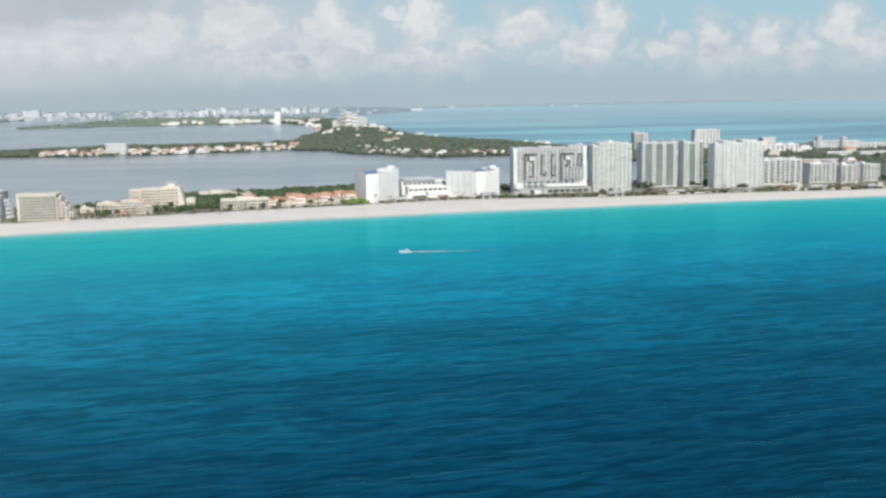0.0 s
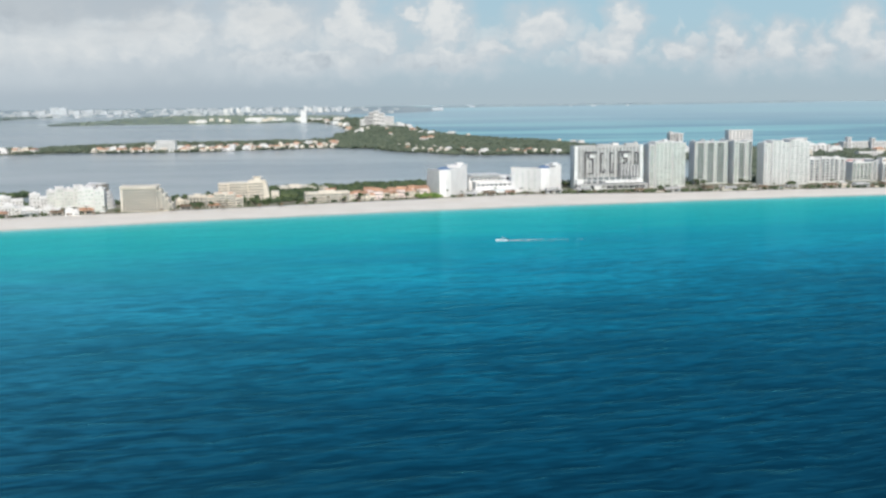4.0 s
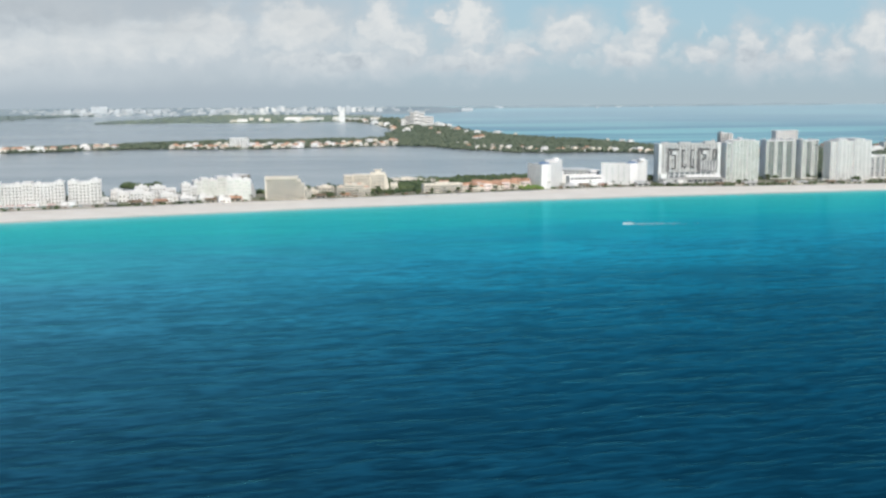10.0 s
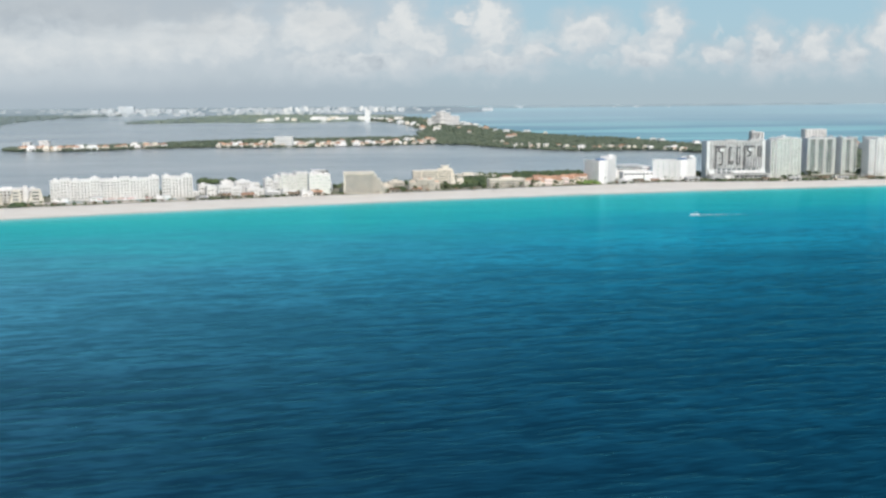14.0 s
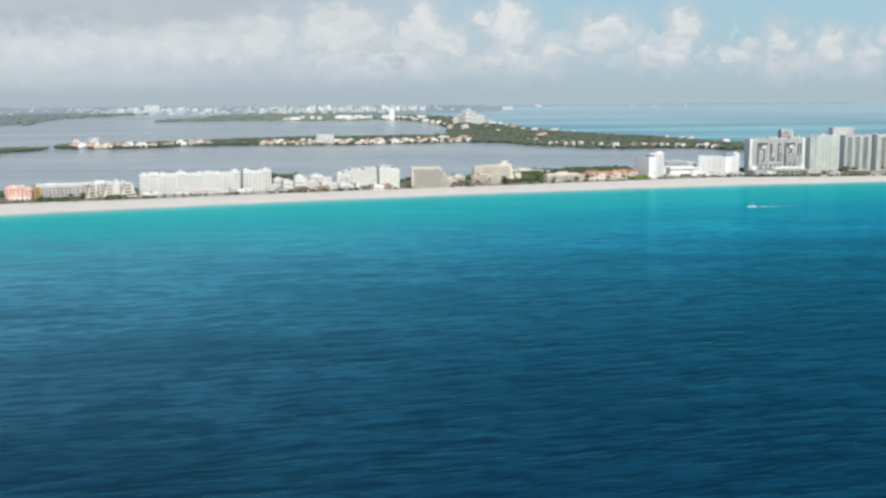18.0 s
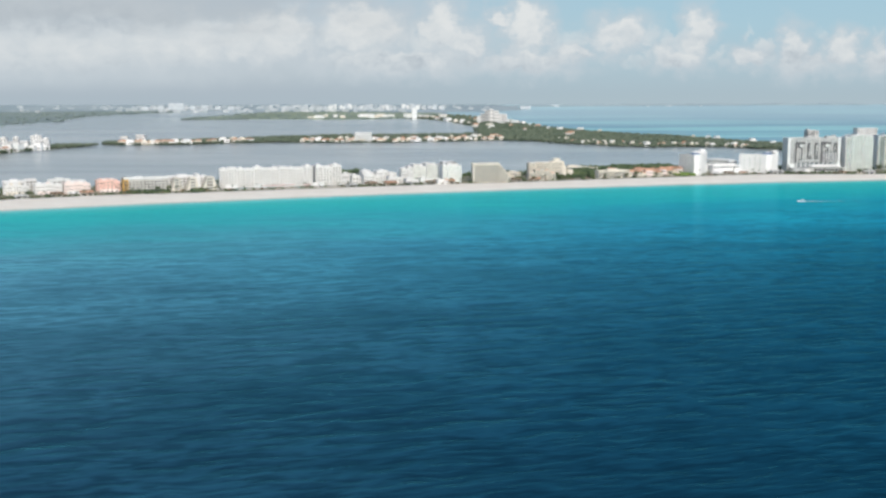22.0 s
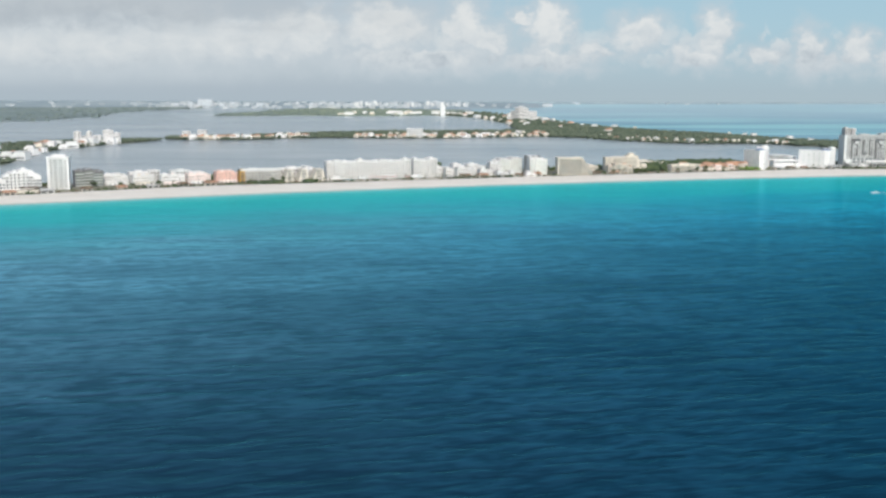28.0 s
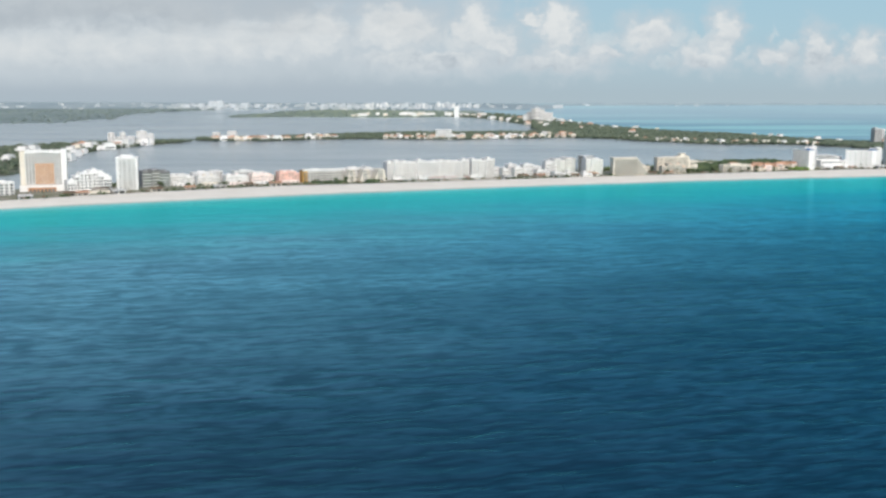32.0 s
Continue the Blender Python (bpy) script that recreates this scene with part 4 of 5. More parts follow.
low = (
    ("white flat-roofed beach club", -450, 817, 20, 8, WHITE, 2), ("white arcaded pool house", -430, 809, 16, 6, WHITE, 1), ("white stepped beach house", -478, 813, 24, 11, WHITE, 3),
    ("small white house with a thatched roof", -498, 821, 14, 9, WHITE, 2), ("low white hotel wing behind palms", -464, 842, 26, 13, WHITE, 4), ("white lobby house behind the beach", -486, 854, 20, 12, WHITE, 3),
    ("small white terrace house by the sand", -413, 814, 15, 6, WHITE, 2), ("white bungalow on the beach", -518, 806, 16, 6, WHITE, 2), ("small white stepped beach bungalow", -393, 809, 12, 5, WHITE, 1), ("white flat-roofed service house", -510, 846, 20, 9, WHITE, 2), ("white cube-shaped house behind the beach", -438, 848, 16, 15, WHITE, 4), ("small cream house beside the beige hotel", -308, 871, 12, 6, CREAM, 2),
)
for label, x, y, w, h, mat, fl in low:
    modules("beach_house", label, x, y, [(-w / 2, w * 0.1, 0, h, fl, max(2, int(w / 5)), RG, 0, 0.5, 0.42), (w * 0.1, w / 2, 1.4, h * 0.8, fl, max(1, int(w / 7)), RG, 0, 0.5, 0.42)], 11, mat, group="low houses behind the beach", category="house", side_bays=0)

# ---- long white hotel ----
secs = []
x0 = -72
for k in range(11):
    w = 110 / 11
    secs.append((x0, x0 + w, 1.5 if k % 3 == 1 else 0.0, 21.0 if k % 3 == 1 else 19.5, 6, 3, RG, 2, 0.46, 0.48))
    x0 += w
modules("long_hotel", "long white resort hotel with framed balcony bays", -586, 783, secs, 18, W, turn=17).scale.z *= 1.06
secs = [(41, 51, 1.0, 21, 6, 3, RG, 2, 0.46, 0.48), (51, 62, 0, 20, 6, 3, RG, 2, 0.46, 0.48), (62, 73, 1.0, 21.5, 6, 3, RG, 2, 0.46, 0.48)]
modules("long_hotel", "white end wing of the long resort hotel", -586, 783, secs, 20, W, turn=17).scale.z *= 1.06
ob = thing("pool_terrace", "long pale pool terrace with red sun canopies", "terrace", "", (-586, 757, G), 17)
part("deck", boxes((-70, 74, -6, 16, -1, 1.2)), PAVING, ob)
for x, w in ((-40, 18), (-8, 26), (28, 14), (56, 12)):
    part("pool", boxes((x - w / 2, x + w / 2, 0, 8, 1.18, 1.27)), POOL, ob, "turquoise pool")
for x in (-14, -4, 6, 16, 34):
    part("canopy", boxes((x - 4, x + 4, -5, -1, 4.0, 4.4)), RED, ob, "faded red canopy")
    for dx in (-3.5, 3.5):
        piece("post", 0.3, 0.3, 2.9, WHITE, ob, (x + dx, -3, 1.15))
for k in range(4):
    part("wall", boxes((-60 + 34 * k, -46 + 34 * k, 9, 15, 1.15, 4.6)), WHITE, ob)

# ---- slanted beige units and the grey slab ----
for k, (x, y, w) in enumerate(((-703, 728, 12), (-687, 733, 14), (-670, 738, 17))):
    ob = thing("slanted_block", "beige block with a slanting side and dark recess", "hotel", "slanted beige blocks", (x, y, G), slant(x))
    bm = bmesh.new()
    prism(bm, [(0, 0), (w, 0), (w * 0.8, 15), (w * 0.35, 15)], 0, 16)
    bmesh.ops.transform(bm, matrix=Matrix(((1, 0, 0, 0), (0, 0, -1, 14), (0, 1, 0, 0), (0, 0, 0, 1))), verts=bm.verts)
    bmesh.ops.recalc_face_normals(bm, faces=bm.faces)
    part("body", bm, BEIGE, ob)
    for z in range(4):
        piece("window", w * 0.4, 0.3, 1.6, GLASS, ob, (w * 0.5, -2.05, 1.5 + 3.4 * z))
modules("hotel_wing", "white wing with an ochre stair tower behind the slanted blocks", -691, 756, [(-22, 10, 0, 13.5, 4, 8, RG, 1), (10, 14, 1, 15.5, 5, 0, GL, 1), (14, 24, 0, 12.5, 4, 3, RG, 1)], 14, W)
ob = thing("grey_slab_hotel", "long low grey slab hotel behind dark shrubs", "hotel", "hotels along the beach", (-731, 730, G), slant(-735) - 6)
part("body", boxes((-26, 24, 0, 16, -1, 14)), GREY, ob)
part("end_wall", boxes((-27.5, -26, -0.6, 16.4, -1, 15)), CHARCOAL, ob, "dark end wall")
for k in range(4):
    piece("ledge", 50, 0.7, 0.5, BEIGE, ob, (-1, -0.35, 2.6 + 3 * k))
    for j in range(12):
        piece("window", 2.4, 0.2, 1.3, GLASS, ob, (-23.5 + 4.1 * j, -0.05, 0.7 + 3 * k))
roof_kit(ob, -26, 24, 0, 16, 14, PALE, [(-10, 8, 10, 6, 2.0)])

# ---- pink, coral and white low hotels ----
def patio_hotel(name, label, x, y, w, h, wall, second, floors, bays, tops=0):
    ob = modules(name, label, x, y, [(-w / 2, -w * 0.12, 0, h, floors, bays, RG, 0, 0.5, 0.42), (-w * 0.12, w * 0.22, 1.6, h * 1.08, floors, max(1, bays - 1), RG, 0, 0.5, 0.42), (w * 0.22, w / 2, 0.2, h * 0.86, floors, max(1, bays - 1), RG, 0, 0.5, 0.42)], 15, wall, group="low hotels along the beach")
    part("arcade", boxes((-w * 0.4, w * 0.4, -7, -1.6, -0.5, 3.2)), second, ob)
    for k in range(4):
        piece("arch", 1.6, 0.3, 2.4, GLASS, ob, ((k - 1.5) * w * 0.2, -7.08, -0.3))
    for k in range(tops):
        piece("turret", 3.2, 3.2, 3.4, second, ob, ((k - (tops - 1) / 2) * w * 0.35, 3.5, h * 0.98))
    return ob


patio_hotel("coral_hotel", "coral-pink low hotel with arched loggias", -772, 718, 26, 12, CORAL, PINK, 4, 3, 2)
modules("stair_house", "narrow ochre stair house beside the coral hotel", -753, 720, [(-3, 3, 0, 12.5, 4, 1, GL, 0)], 12, OCHRE, group="low hotels along the beach", category="house", side_bays=0)
patio_hotel("pink_hotel", "pale pink low hotel with white balconies", -802, 702, 28, 10.5, PINK, WHITE, 3, 4, 2)
patio_hotel("white_patio_hotel", "white low hotel with pink details", -831, 692, 28, 10, WHITE, PINK, 3, 4, 1)
patio_hotel("white_patio_hotel", "white low hotel with a stepped roof", -864, 684, 26, 9.5, WHITE, CREAM, 3, 4, 2)
patio_hotel("white_patio_hotel", "white low hotel with wide balconies", -895, 678, 28, 11, WHITE, WHITE, 4, 4, 0)
modules("back_block", "pale block behind the low hotels", -820, 719, [(-20, 4, 0, 13, 4, 5, RG, 1), (4, 20, 1, 11, 3, 3, RG, 1)], 14, PALE)
modules("back_block", "white block behind the low hotels", -871, 712, [(-18, 6, 0, 11.5, 3, 5, RG, 1), (6, 18, 1, 13, 4, 3, RG, 1)], 14, W)

modules("dark_hotel", "charcoal glass-fronted hotel with pale frames", -918, 652, [(-16, -5, 0, 18, 5, 3, GL, 1), (-5, 4, 1.6, 19.5, 5, 2, RG, 1), (4, 16, 0, 17, 5, 3, GL, 1)], 18, SLATE, rail=RAIL)
ob = block_hotel("slim_tower", "slim cream hotel tower with banded storeys and a white crown", -941, 617, 23, 15, 34.5, WHITE, ROOMGLASS, 12, 4, turn=12, rail=PALE, foot=2.0, fins=False, side_bays=0)
for x in (-10.4, 10.4):
    part("corner_pier", boxes((x - 1.3, x + 1.3, -1.8, 2, -1, 35)), WHITE, ob, "white corner pier")
part("crown", boxes((-12.3, 12.3, -2.4, 16, 36.1, 37.3), (-7, 7, 3, 12, 37.3, 39.5)), WHITE, ob, "white roof crown")

# ---- white terraced pyramid, orange-fronted hotel, end tower ----
ob = thing("pyramid_hotel", "white terraced hotel stepping up like a pyramid", "hotel", "hotels along the beach", (-973, 586, G), slant(-963))
for k, (a, b, h, y0) in enumerate(((-24, -14, 12, 2), (-16, -8, 16, 4), (-10, 2, 19, 3), (0, 11, 21, 5), (9, 17, 18.5, 2), (15, 23, 15, 0))):
    part("block", boxes((a, b, y0, 24, -1, h)), WHITE, ob)
    for z in range(int(h / 3.1)):
        piece("balcony_slab", b - a, 1.2, 0.4, WHITE, ob, ((a + b) / 2, y0 - 0.6, 2.8 + 3.0 * z))
        for j in range(3):
            piece("window", 1.9, 0.2, 1.7, GLASS, ob, (a + (j + 0.5) * (b - a) / 3, y0 - 0.06, 0.7 + 3.0 * z))
    piece("turret", 3, 3, 2.2, WHITE, ob, ((a + b) / 2, y0 + 4, h))
part("terrace", boxes((-24, 24, -10, 1.9, -1, 2.6)), BEIGE, ob)
part("terrace_roof", boxes((0, 20, -9, -2, 4.4, 5.0)), THATCH, ob, "thatched terrace roof")
ob.scale.z = 1.16

ob = thing("orange_fronted_hotel", "white hotel with an orange tiled centre and side towers", "hotel", "hotels along the beach", (-1032, 608, G), slant(-1014) - 12, 0.92)
part("body", boxes((-24, 24, 0, 18, -1, 47.5)), WHITE, ob)
part("side_tower", boxes((-27, -21, -2, 18.5, -1, 48.5)), CREAM, ob)
part("side_tower", boxes((20.5, 27, -3, 18.5, -1, 50.5)), WHITE, ob, "taller white stair tower")
part("tiled_panel", boxes((-10, 12, -0.9, 0, 8, 34)), ORANGE, ob, "orange tiled centre panel")
for k in range(11):
    piece("panel_rib", 22, 0.35, 0.35, CREAM, ob, (1, -1.02, 9.5 + 2.3 * k))
for k in range(9):
    piece("panel_rib", 0.3, 0.35, 26, CREAM, ob, (-10 + 2.75 * k, -1.04, 8))
facade(ob, -20.8, -10.2, 0, 8, 13, 2.95, 3, WHITE, ROOMGLASS)
facade(ob, 12.2, 20.3, 0, 8, 13, 2.95, 3, WHITE, ROOMGLASS)
facade(ob, -10, 12, 0, 35, 4, 3.0, 6, WHITE, ROOMGLASS)
for k in range(6):
    piece("turret", 2.6, 6, 2.6, WHITE, ob, (-16 + 6.4 * k, 6, 47.5))
part("podium", boxes((-28, 28, -10, -0.2, -1, 7)), WHITE, ob)
part("arcade", boxes((-18, 14, -15, -10, -1, 5)), ORANGE, ob, "orange arcade at the foot")
for k in range(7):
    piece("arch", 2.6, 0.3, 3.4, GLASS, ob, (-15 + 4.3 * k, -15.08, -0.2))
roof_kit(ob, -21, 20.5, 0, 18, 47.5, WHITE)
modules("end_tower", "tall plain white tower at the end of the beach", -1086, 563, [(-14, -4, 0, 56, 18, 1, GL, 2), (-4, 8, 2, 58, 18, 2, GL, 2)], 18, W, side_bays=0)
modules("end_tower_annexe", "low white annexe at the foot of the tower", -1057, 554, [(-14, 12, 0, 13, 4, 5, GL, 0)], 14, W, group="low houses behind the beach")


# ---- trees ----
ICO = bmesh.new()
bmesh.ops.create_icosphere(ICO, subdivisions=1, radius=1.0)
ICO_V = np.array([v.co[:] for v in ICO.verts])
ICO_F = np.array([[v.index for v in f.verts] for f in ICO.faces])
ICO.free()


def clumps(rnd, spots):
    """One mesh's vertices and faces: an uneven lump of leaves at each (x, y, z, width, height)."""
    vs, fs = [], []
    for k, (x, y, z, w, h) in enumerate(spots):
        v = ICO_V * (1 + rnd.uniform(-0.32, 0.32, (len(ICO_V), 1))) * (w, w, h)
        a = rnd.uniform(0, 6.28)
        c, s = math.cos(a), math.sin(a)
        vs.append(np.stack([v[:, 0] * c - v[:, 1] * s + x, v[:, 0] * s + v[:, 1] * c + y, v[:, 2] + z], 1))
        fs.append(ICO_F + k * len(ICO_V))
    return np.concatenate(vs), np.concatenate(fs)


def wood(name, edges, count, height, material, label, seed, lo=0.05, hi=0.95, u0=0.02, u1=0.98, base=1.5, flat=False):
    """An uncounted wood of leafy lumps over a strip of land."""
    rnd = np.random.RandomState(seed)
    spots = []
    while len(spots) < count:
        u, v = rnd.uniform(u0, u1), rnd.uniform(lo, hi)
        q = between(*edges, u, v)
        if noise.noise((q.x * 0.02, q.y * 0.02, seed)) < -0.28:
            continue
        h = height * rnd.uniform(0.55, 1.25)
        p, s = far(q.x, q.y, base + h * 0.45)
        w = h * rnd.uniform(0.5, 1.0) * (2.2 if flat else 1.0)
        spots.append((p.x, p.y, p.z, w * s, h * 0.55 * s))
    v, f = clumps(rnd, spots)
    ob = mesh_object(name, v, f.tolist(), material)
    return tagged(ob, label, "trees", kind="stuff")


def coast_belt(x0, x1, o0, o1):
    n = 8
    return ([(x0 + (x1 - x0) * k / n, inland(x0 + (x1 - x0) * k / n) + o0 - 70) for k in range(n + 1)], [(x0 + (x1 - x0) * k / n, inland(x0 + (x1 - x0) * k / n) + o1 - 70) for k in range(n + 1)])


wood("wood_isle", ISLE, 4200, 4.4, MANGROVE, "dense green trees covering the lagoon isle", 11, 0.0, 0.9)
wood("wood_point", POINT, 9500, 5.0, MANGROVE, "dense dark green trees on the wooded point", 12, 0.0, 0.97, 0.0, 1.0)
wood("wood_neck", NECK, 700, 7.0, MANGROVE, "trees among the houses on the neck of land", 13)
wood("wood_headland", HEADLAND, 6000, 5.0, MANGROVE, "dark mangrove wood behind the hotel towers", 14, 0.0, 0.9, 0.0, 1.0)
wood("wood_spit", SPIT, 1800, 5.0, MANGROVE, "green trees along the lagoon spit", 15, 0.02, 0.8, 0.05, 1.0)
wood("scrub_spit_tip", SPIT, 260, 4.0, MANGROVE, "low mangrove scrub at the tip of the spit", 16, 0.0, 0.9, 0.0, 0.24)
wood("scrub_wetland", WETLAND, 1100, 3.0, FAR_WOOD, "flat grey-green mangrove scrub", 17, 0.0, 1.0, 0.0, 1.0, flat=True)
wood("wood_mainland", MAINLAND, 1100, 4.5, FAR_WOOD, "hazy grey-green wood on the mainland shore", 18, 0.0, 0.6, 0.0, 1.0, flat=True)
wood("scrub_islet", (ring, [(x, 2024 - y) for x, y in ring]), 150, 5.0, LEAF, "dark mangroves on the islet", 19, 0.02, 0.98, base=0.6)
wood("wood_behind_villas", coast_belt(-262, -68, 128, 215), 1500, 6.5, LEAF, "dark green wood behind the terracotta villas", 20, 0.0, 1.0, 0.0, 1.0, base=3.0)
wood("scrub_strip", coast_belt(-900, 560, 150, 205), 700, 4.5, LEAF, "patchy trees and shrubs along the lagoon road", 21, 0.0, 1.0, 0.0, 1.0, base=2.5)
wood("scrub_by_slab", coast_belt(-742, -702, 72, 92), 90, 3.6, LEAF, "dark shrubs in front of the grey slab hotel", 22, 0.0, 1.0, 0.0, 1.0, base=2.6)
wood("scrub_by_long_hotel", coast_belt(-676, -640, 74, 94), 60, 3.6, LEAF, "dark shrubs beside the long hotel", 23, 0.0, 1.0, 0.0, 1.0, base=2.6)
wood("hedge_by_white_hotel", coast_belt(-86, -58, 80, 96), 70, 3.8, LEAF_BRIGHT, "bright green shrubs beside the white hotel", 24, 0.0, 1.0, 0.0, 1.0, base=2.4)
wood("scrub_by_cream_hotels", coast_belt(-345, -150, 96, 116), 130, 4.2, LEAF, "dark palms and shrubs round the cream hotels", 27, 0.0, 1.0, 0.0, 1.0, base=2.6)
wood("scrub_by_towers", coast_belt(70, 520, 73, 92), 260, 2.6, LEAF, "low green shrubs and palms round the tower gardens", 25, 0.0, 1.0, 0.0, 1.0, base=2.6)
wood("scrub_by_west_hotels", coast_belt(-900, -420, 74, 84), 120, 2.4, LEAF, "low dark shrubs at the feet of the beach hotels", 26, 0.0, 1.0, 0.0, 1.0, base=2.6)


def broad_tree(seed, label):
    rnd = np.random.RandomState(seed)
    ob = thing("tree", label, "tree", "trees among the hotels")
    bm = bmesh.new()
    bmesh.ops.create_cone(bm, segments=7, radius1=0.35, radius2=0.16, depth=4.0, matrix=Matrix.Translation((0, 0, 2.0)))
    for k in range(4):
        a = k * 1.6 + rnd.uniform(0, 0.6)
        bmesh.ops.create_cone(bm, segments=5, radius1=0.14, radius2=0.05, depth=2.6, matrix=Matrix.Translation((0.8 * math.cos(a), 0.8 * math.sin(a), 4.3)) @ Matrix.Rotation(a, 4, "Z") @ Matrix.Rotation(0.75, 4, "Y"))
    part("trunk", bm, TRUNK, ob)
    spots = []
    for k in range(30):
        a, r = rnd.uniform(0, 6.28), 2.9 * math.sqrt(rnd.uniform(0, 1))
        spots.append((r * math.cos(a), r * math.sin(a), 4.4 + rnd.uniform(0, 2.6) * (1 - r / 4), rnd.uniform(0.5, 1.1), rnd.uniform(0.4, 0.8)))
    v, f = clumps(rnd, spots)
    mesh_object("crown", v, f.tolist(), LEAF, ob)
    return ob


def palm_tree(seed, label):
    rnd = np.random.RandomState(seed)
    ob = thing("palm_tree", label, "palm", "palms behind the beach")
    bm = bmesh.new()
    top = 6.5 + seed % 3
    bmesh.ops.create_cone(bm, segments=6, radius1=0.28, radius2=0.15, depth=top, matrix=Matrix.Translation((0, 0, top / 2)))
    part("trunk", bm, TRUNK, ob)
    bm = bmesh.new()
    for k in range(13):
        a = k * 6.283 / 13 + rnd.uniform(-0.15, 0.15)
        lift = rnd.uniform(0.1, 0.9)
        last = None
        for j in range(5):
            r = 0.75 * j
            z = top + lift * r - 0.23 * r * r
            w = (0.12, 0.5, 0.55, 0.4, 0.06)[j]
            c = Vector((r * math.cos(a), r * math.sin(a), z))
            n = Vector((-math.sin(a), math.cos(a), 0)) * w
            now = (bm.verts.new(c - n - Vector((0, 0, 0.18 * w))), bm.verts.new(c), bm.verts.new(c + n - Vector((0, 0, 0.18 * w))))
            if last:
                bm.faces.new((last[0], last[1], now[1], now[0]))
                bm.faces.new((last[1], last[2], now[2], now[1]))
            last = now
    part("crown", bm, PALM_LEAF, ob)
    return ob


rng = random.Random(21)
broad = [broad_tree(k, "broad-crowned green tree among the hotels") for k in (1, 2, 3)]
palms = [palm_tree(k, "tall coconut palm behind the beach") for k in (1, 2, 3)]
HOTEL_GAPS = ((-1100, -1040), (-985, -945), (-920, -905), (-880, -640), (-500, -410), (-370, -312), (-300, -66), (-30, 24), (78, 95), (170, 182), (220, 236), (278, 290), (316, 322), (372, 392), (440, 560))
for k in range(110):
    a, b = HOTEL_GAPS[k % len(HOTEL_GAPS)]
    x = rng.uniform(a, b)
    o = rng.uniform(118, 175) if k % 3 else rng.uniform(80, 92)
    if 118 > o > 92:
        continue
    (put if k < 3 else again)(broad[k % 3], x, inland(x) + o - 70, G - 0.2, rng.uniform(0, 360), rng.uniform(0.7, 1.2))
for k in range(115):
    x = -1040 + 1620 * (k + rng.random()) / 115
    (put if k < 3 else again)(palms[k % 3], x, inland(x) + rng.uniform(4, 16), G - 0.3, rng.uniform(0, 360), rng.uniform(0.55, 0.95))


def shrub(seed):
    rnd = np.random.RandomState(seed)
    spots = [(rnd.uniform(-1.4, 1.4), rnd.uniform(-1.0, 1.0), rnd.uniform(0.3, 1.3), rnd.uniform(0.5, 0.9), rnd.uniform(0.4, 0.8)) for _ in range(12)]
    v, f = clumps(rnd, spots)
    return tagged(mesh_object("shrub", v, f.tolist(), LEAF), "dark green shrub at the back of the beach", "shrub", "shrubs behind the beach")


bushes = [shrub(k) for k in (5, 6, 7)]
for k in range(110):
    x = -1030 + 1600 * (k + rng.random()) / 110
    (put if k < 3 else again)(bushes[k % 3], x, inland(x) + rng.uniform(2, 20), G - 0.2, rng.uniform(0, 360), rng.uniform(0.8, 1.9))


# ---- beach shelters and loungers' huts ----
def shelter():
    ob = thing("palapa", "small thatched sunshade on the beach", "sunshade", "thatched sunshades on the beach")
    bm = bmesh.new()
    bmesh.ops.create_cone(bm, segments=6, radius1=0.09, radius2=0.07, depth=2.4, matrix=Matrix.Translation((0, 0, 1.2)))
    part("post", bm, TRUNK, ob)
    bm = bmesh.new()
    bmesh.ops.create_cone(bm, cap_ends=True, segments=10, radius1=1.9, radius2=0.15, depth=1.1, matrix=Matrix.Translation((0, 0, 2.5)))
    part("thatch", bm, THATCH, ob)
    return ob


hut = shelter()
for k in range(64):
    x = -1040 + 1600 * (k + rng.random()) / 64
    (put if k == 0 else again)(hut, x, inland(x) + rng.uniform(-12, 0), 2.35, rng.uniform(0, 360), rng.uniform(0.9, 1.5))


def hall(label, w, d, h, wall, roof):
    """A long open beach house: walls, posts, a broad roof."""
    ob = thing("beach_hall", label, "beach house", "beach houses in front of the hotels")
    part("wall", boxes((-w / 2, w / 2, 0, d, -0.5, h)), wall, ob)
    bm = boxes((-w / 2 - 0.8, w / 2 + 0.8, -3.0, d + 0.6, h, h + 1.6))
    bmesh.ops.scale(bm, vec=(0.8, 0.35, 1), space=Matrix.Translation((0, -d / 2, 0)), verts=[v for v in bm.verts if v.co.z > h + 1])
    part("roof", bm, roof, ob)
    for k in (-1, 1):
        piece("post", 0.3, 0.3, h + 0.4, WHITE, ob, (k * w * 0.45, -2.6, -0.4))
    for k in (-1, 1):
        piece("window", w * 0.3, 0.2, h * 0.55, GLASS, ob, (k * w * 0.23, -0.05, 0.4))
    return ob


halls = [hall("low white beach house with a pale flat-hipped roof", 14, 7, 3.2, WHITE, ROOFING), hall("beach bar under a dark thatched roof", 11, 7, 3.0, BEIGE, THATCH), hall("low cream beach house with a tiled roof", 12, 7, 3.2, CREAM, TERRACOTTA)]
HALL_X = (-1020, -985, -972, -940, -905, -872, -842, -812, -782, -500, -478, -455, -430, -408, -385, -330, -300, -275, -28, -8, 14, 60, 92, 150, 185, 225, 250, 285, 318, 360, 395, 425, 455, 490, 520, 550)
for k, x in enumerate(HALL_X):
    (put if k < 3 else again)(halls[k % 2 if x > 80 and k > 2 else k % 3], x, inland(x) + 7 + rng.uniform(0, 5), G - 0.2, slant(x) + rng.uniform(-5, 5), rng.uniform(0.8, 1.2))


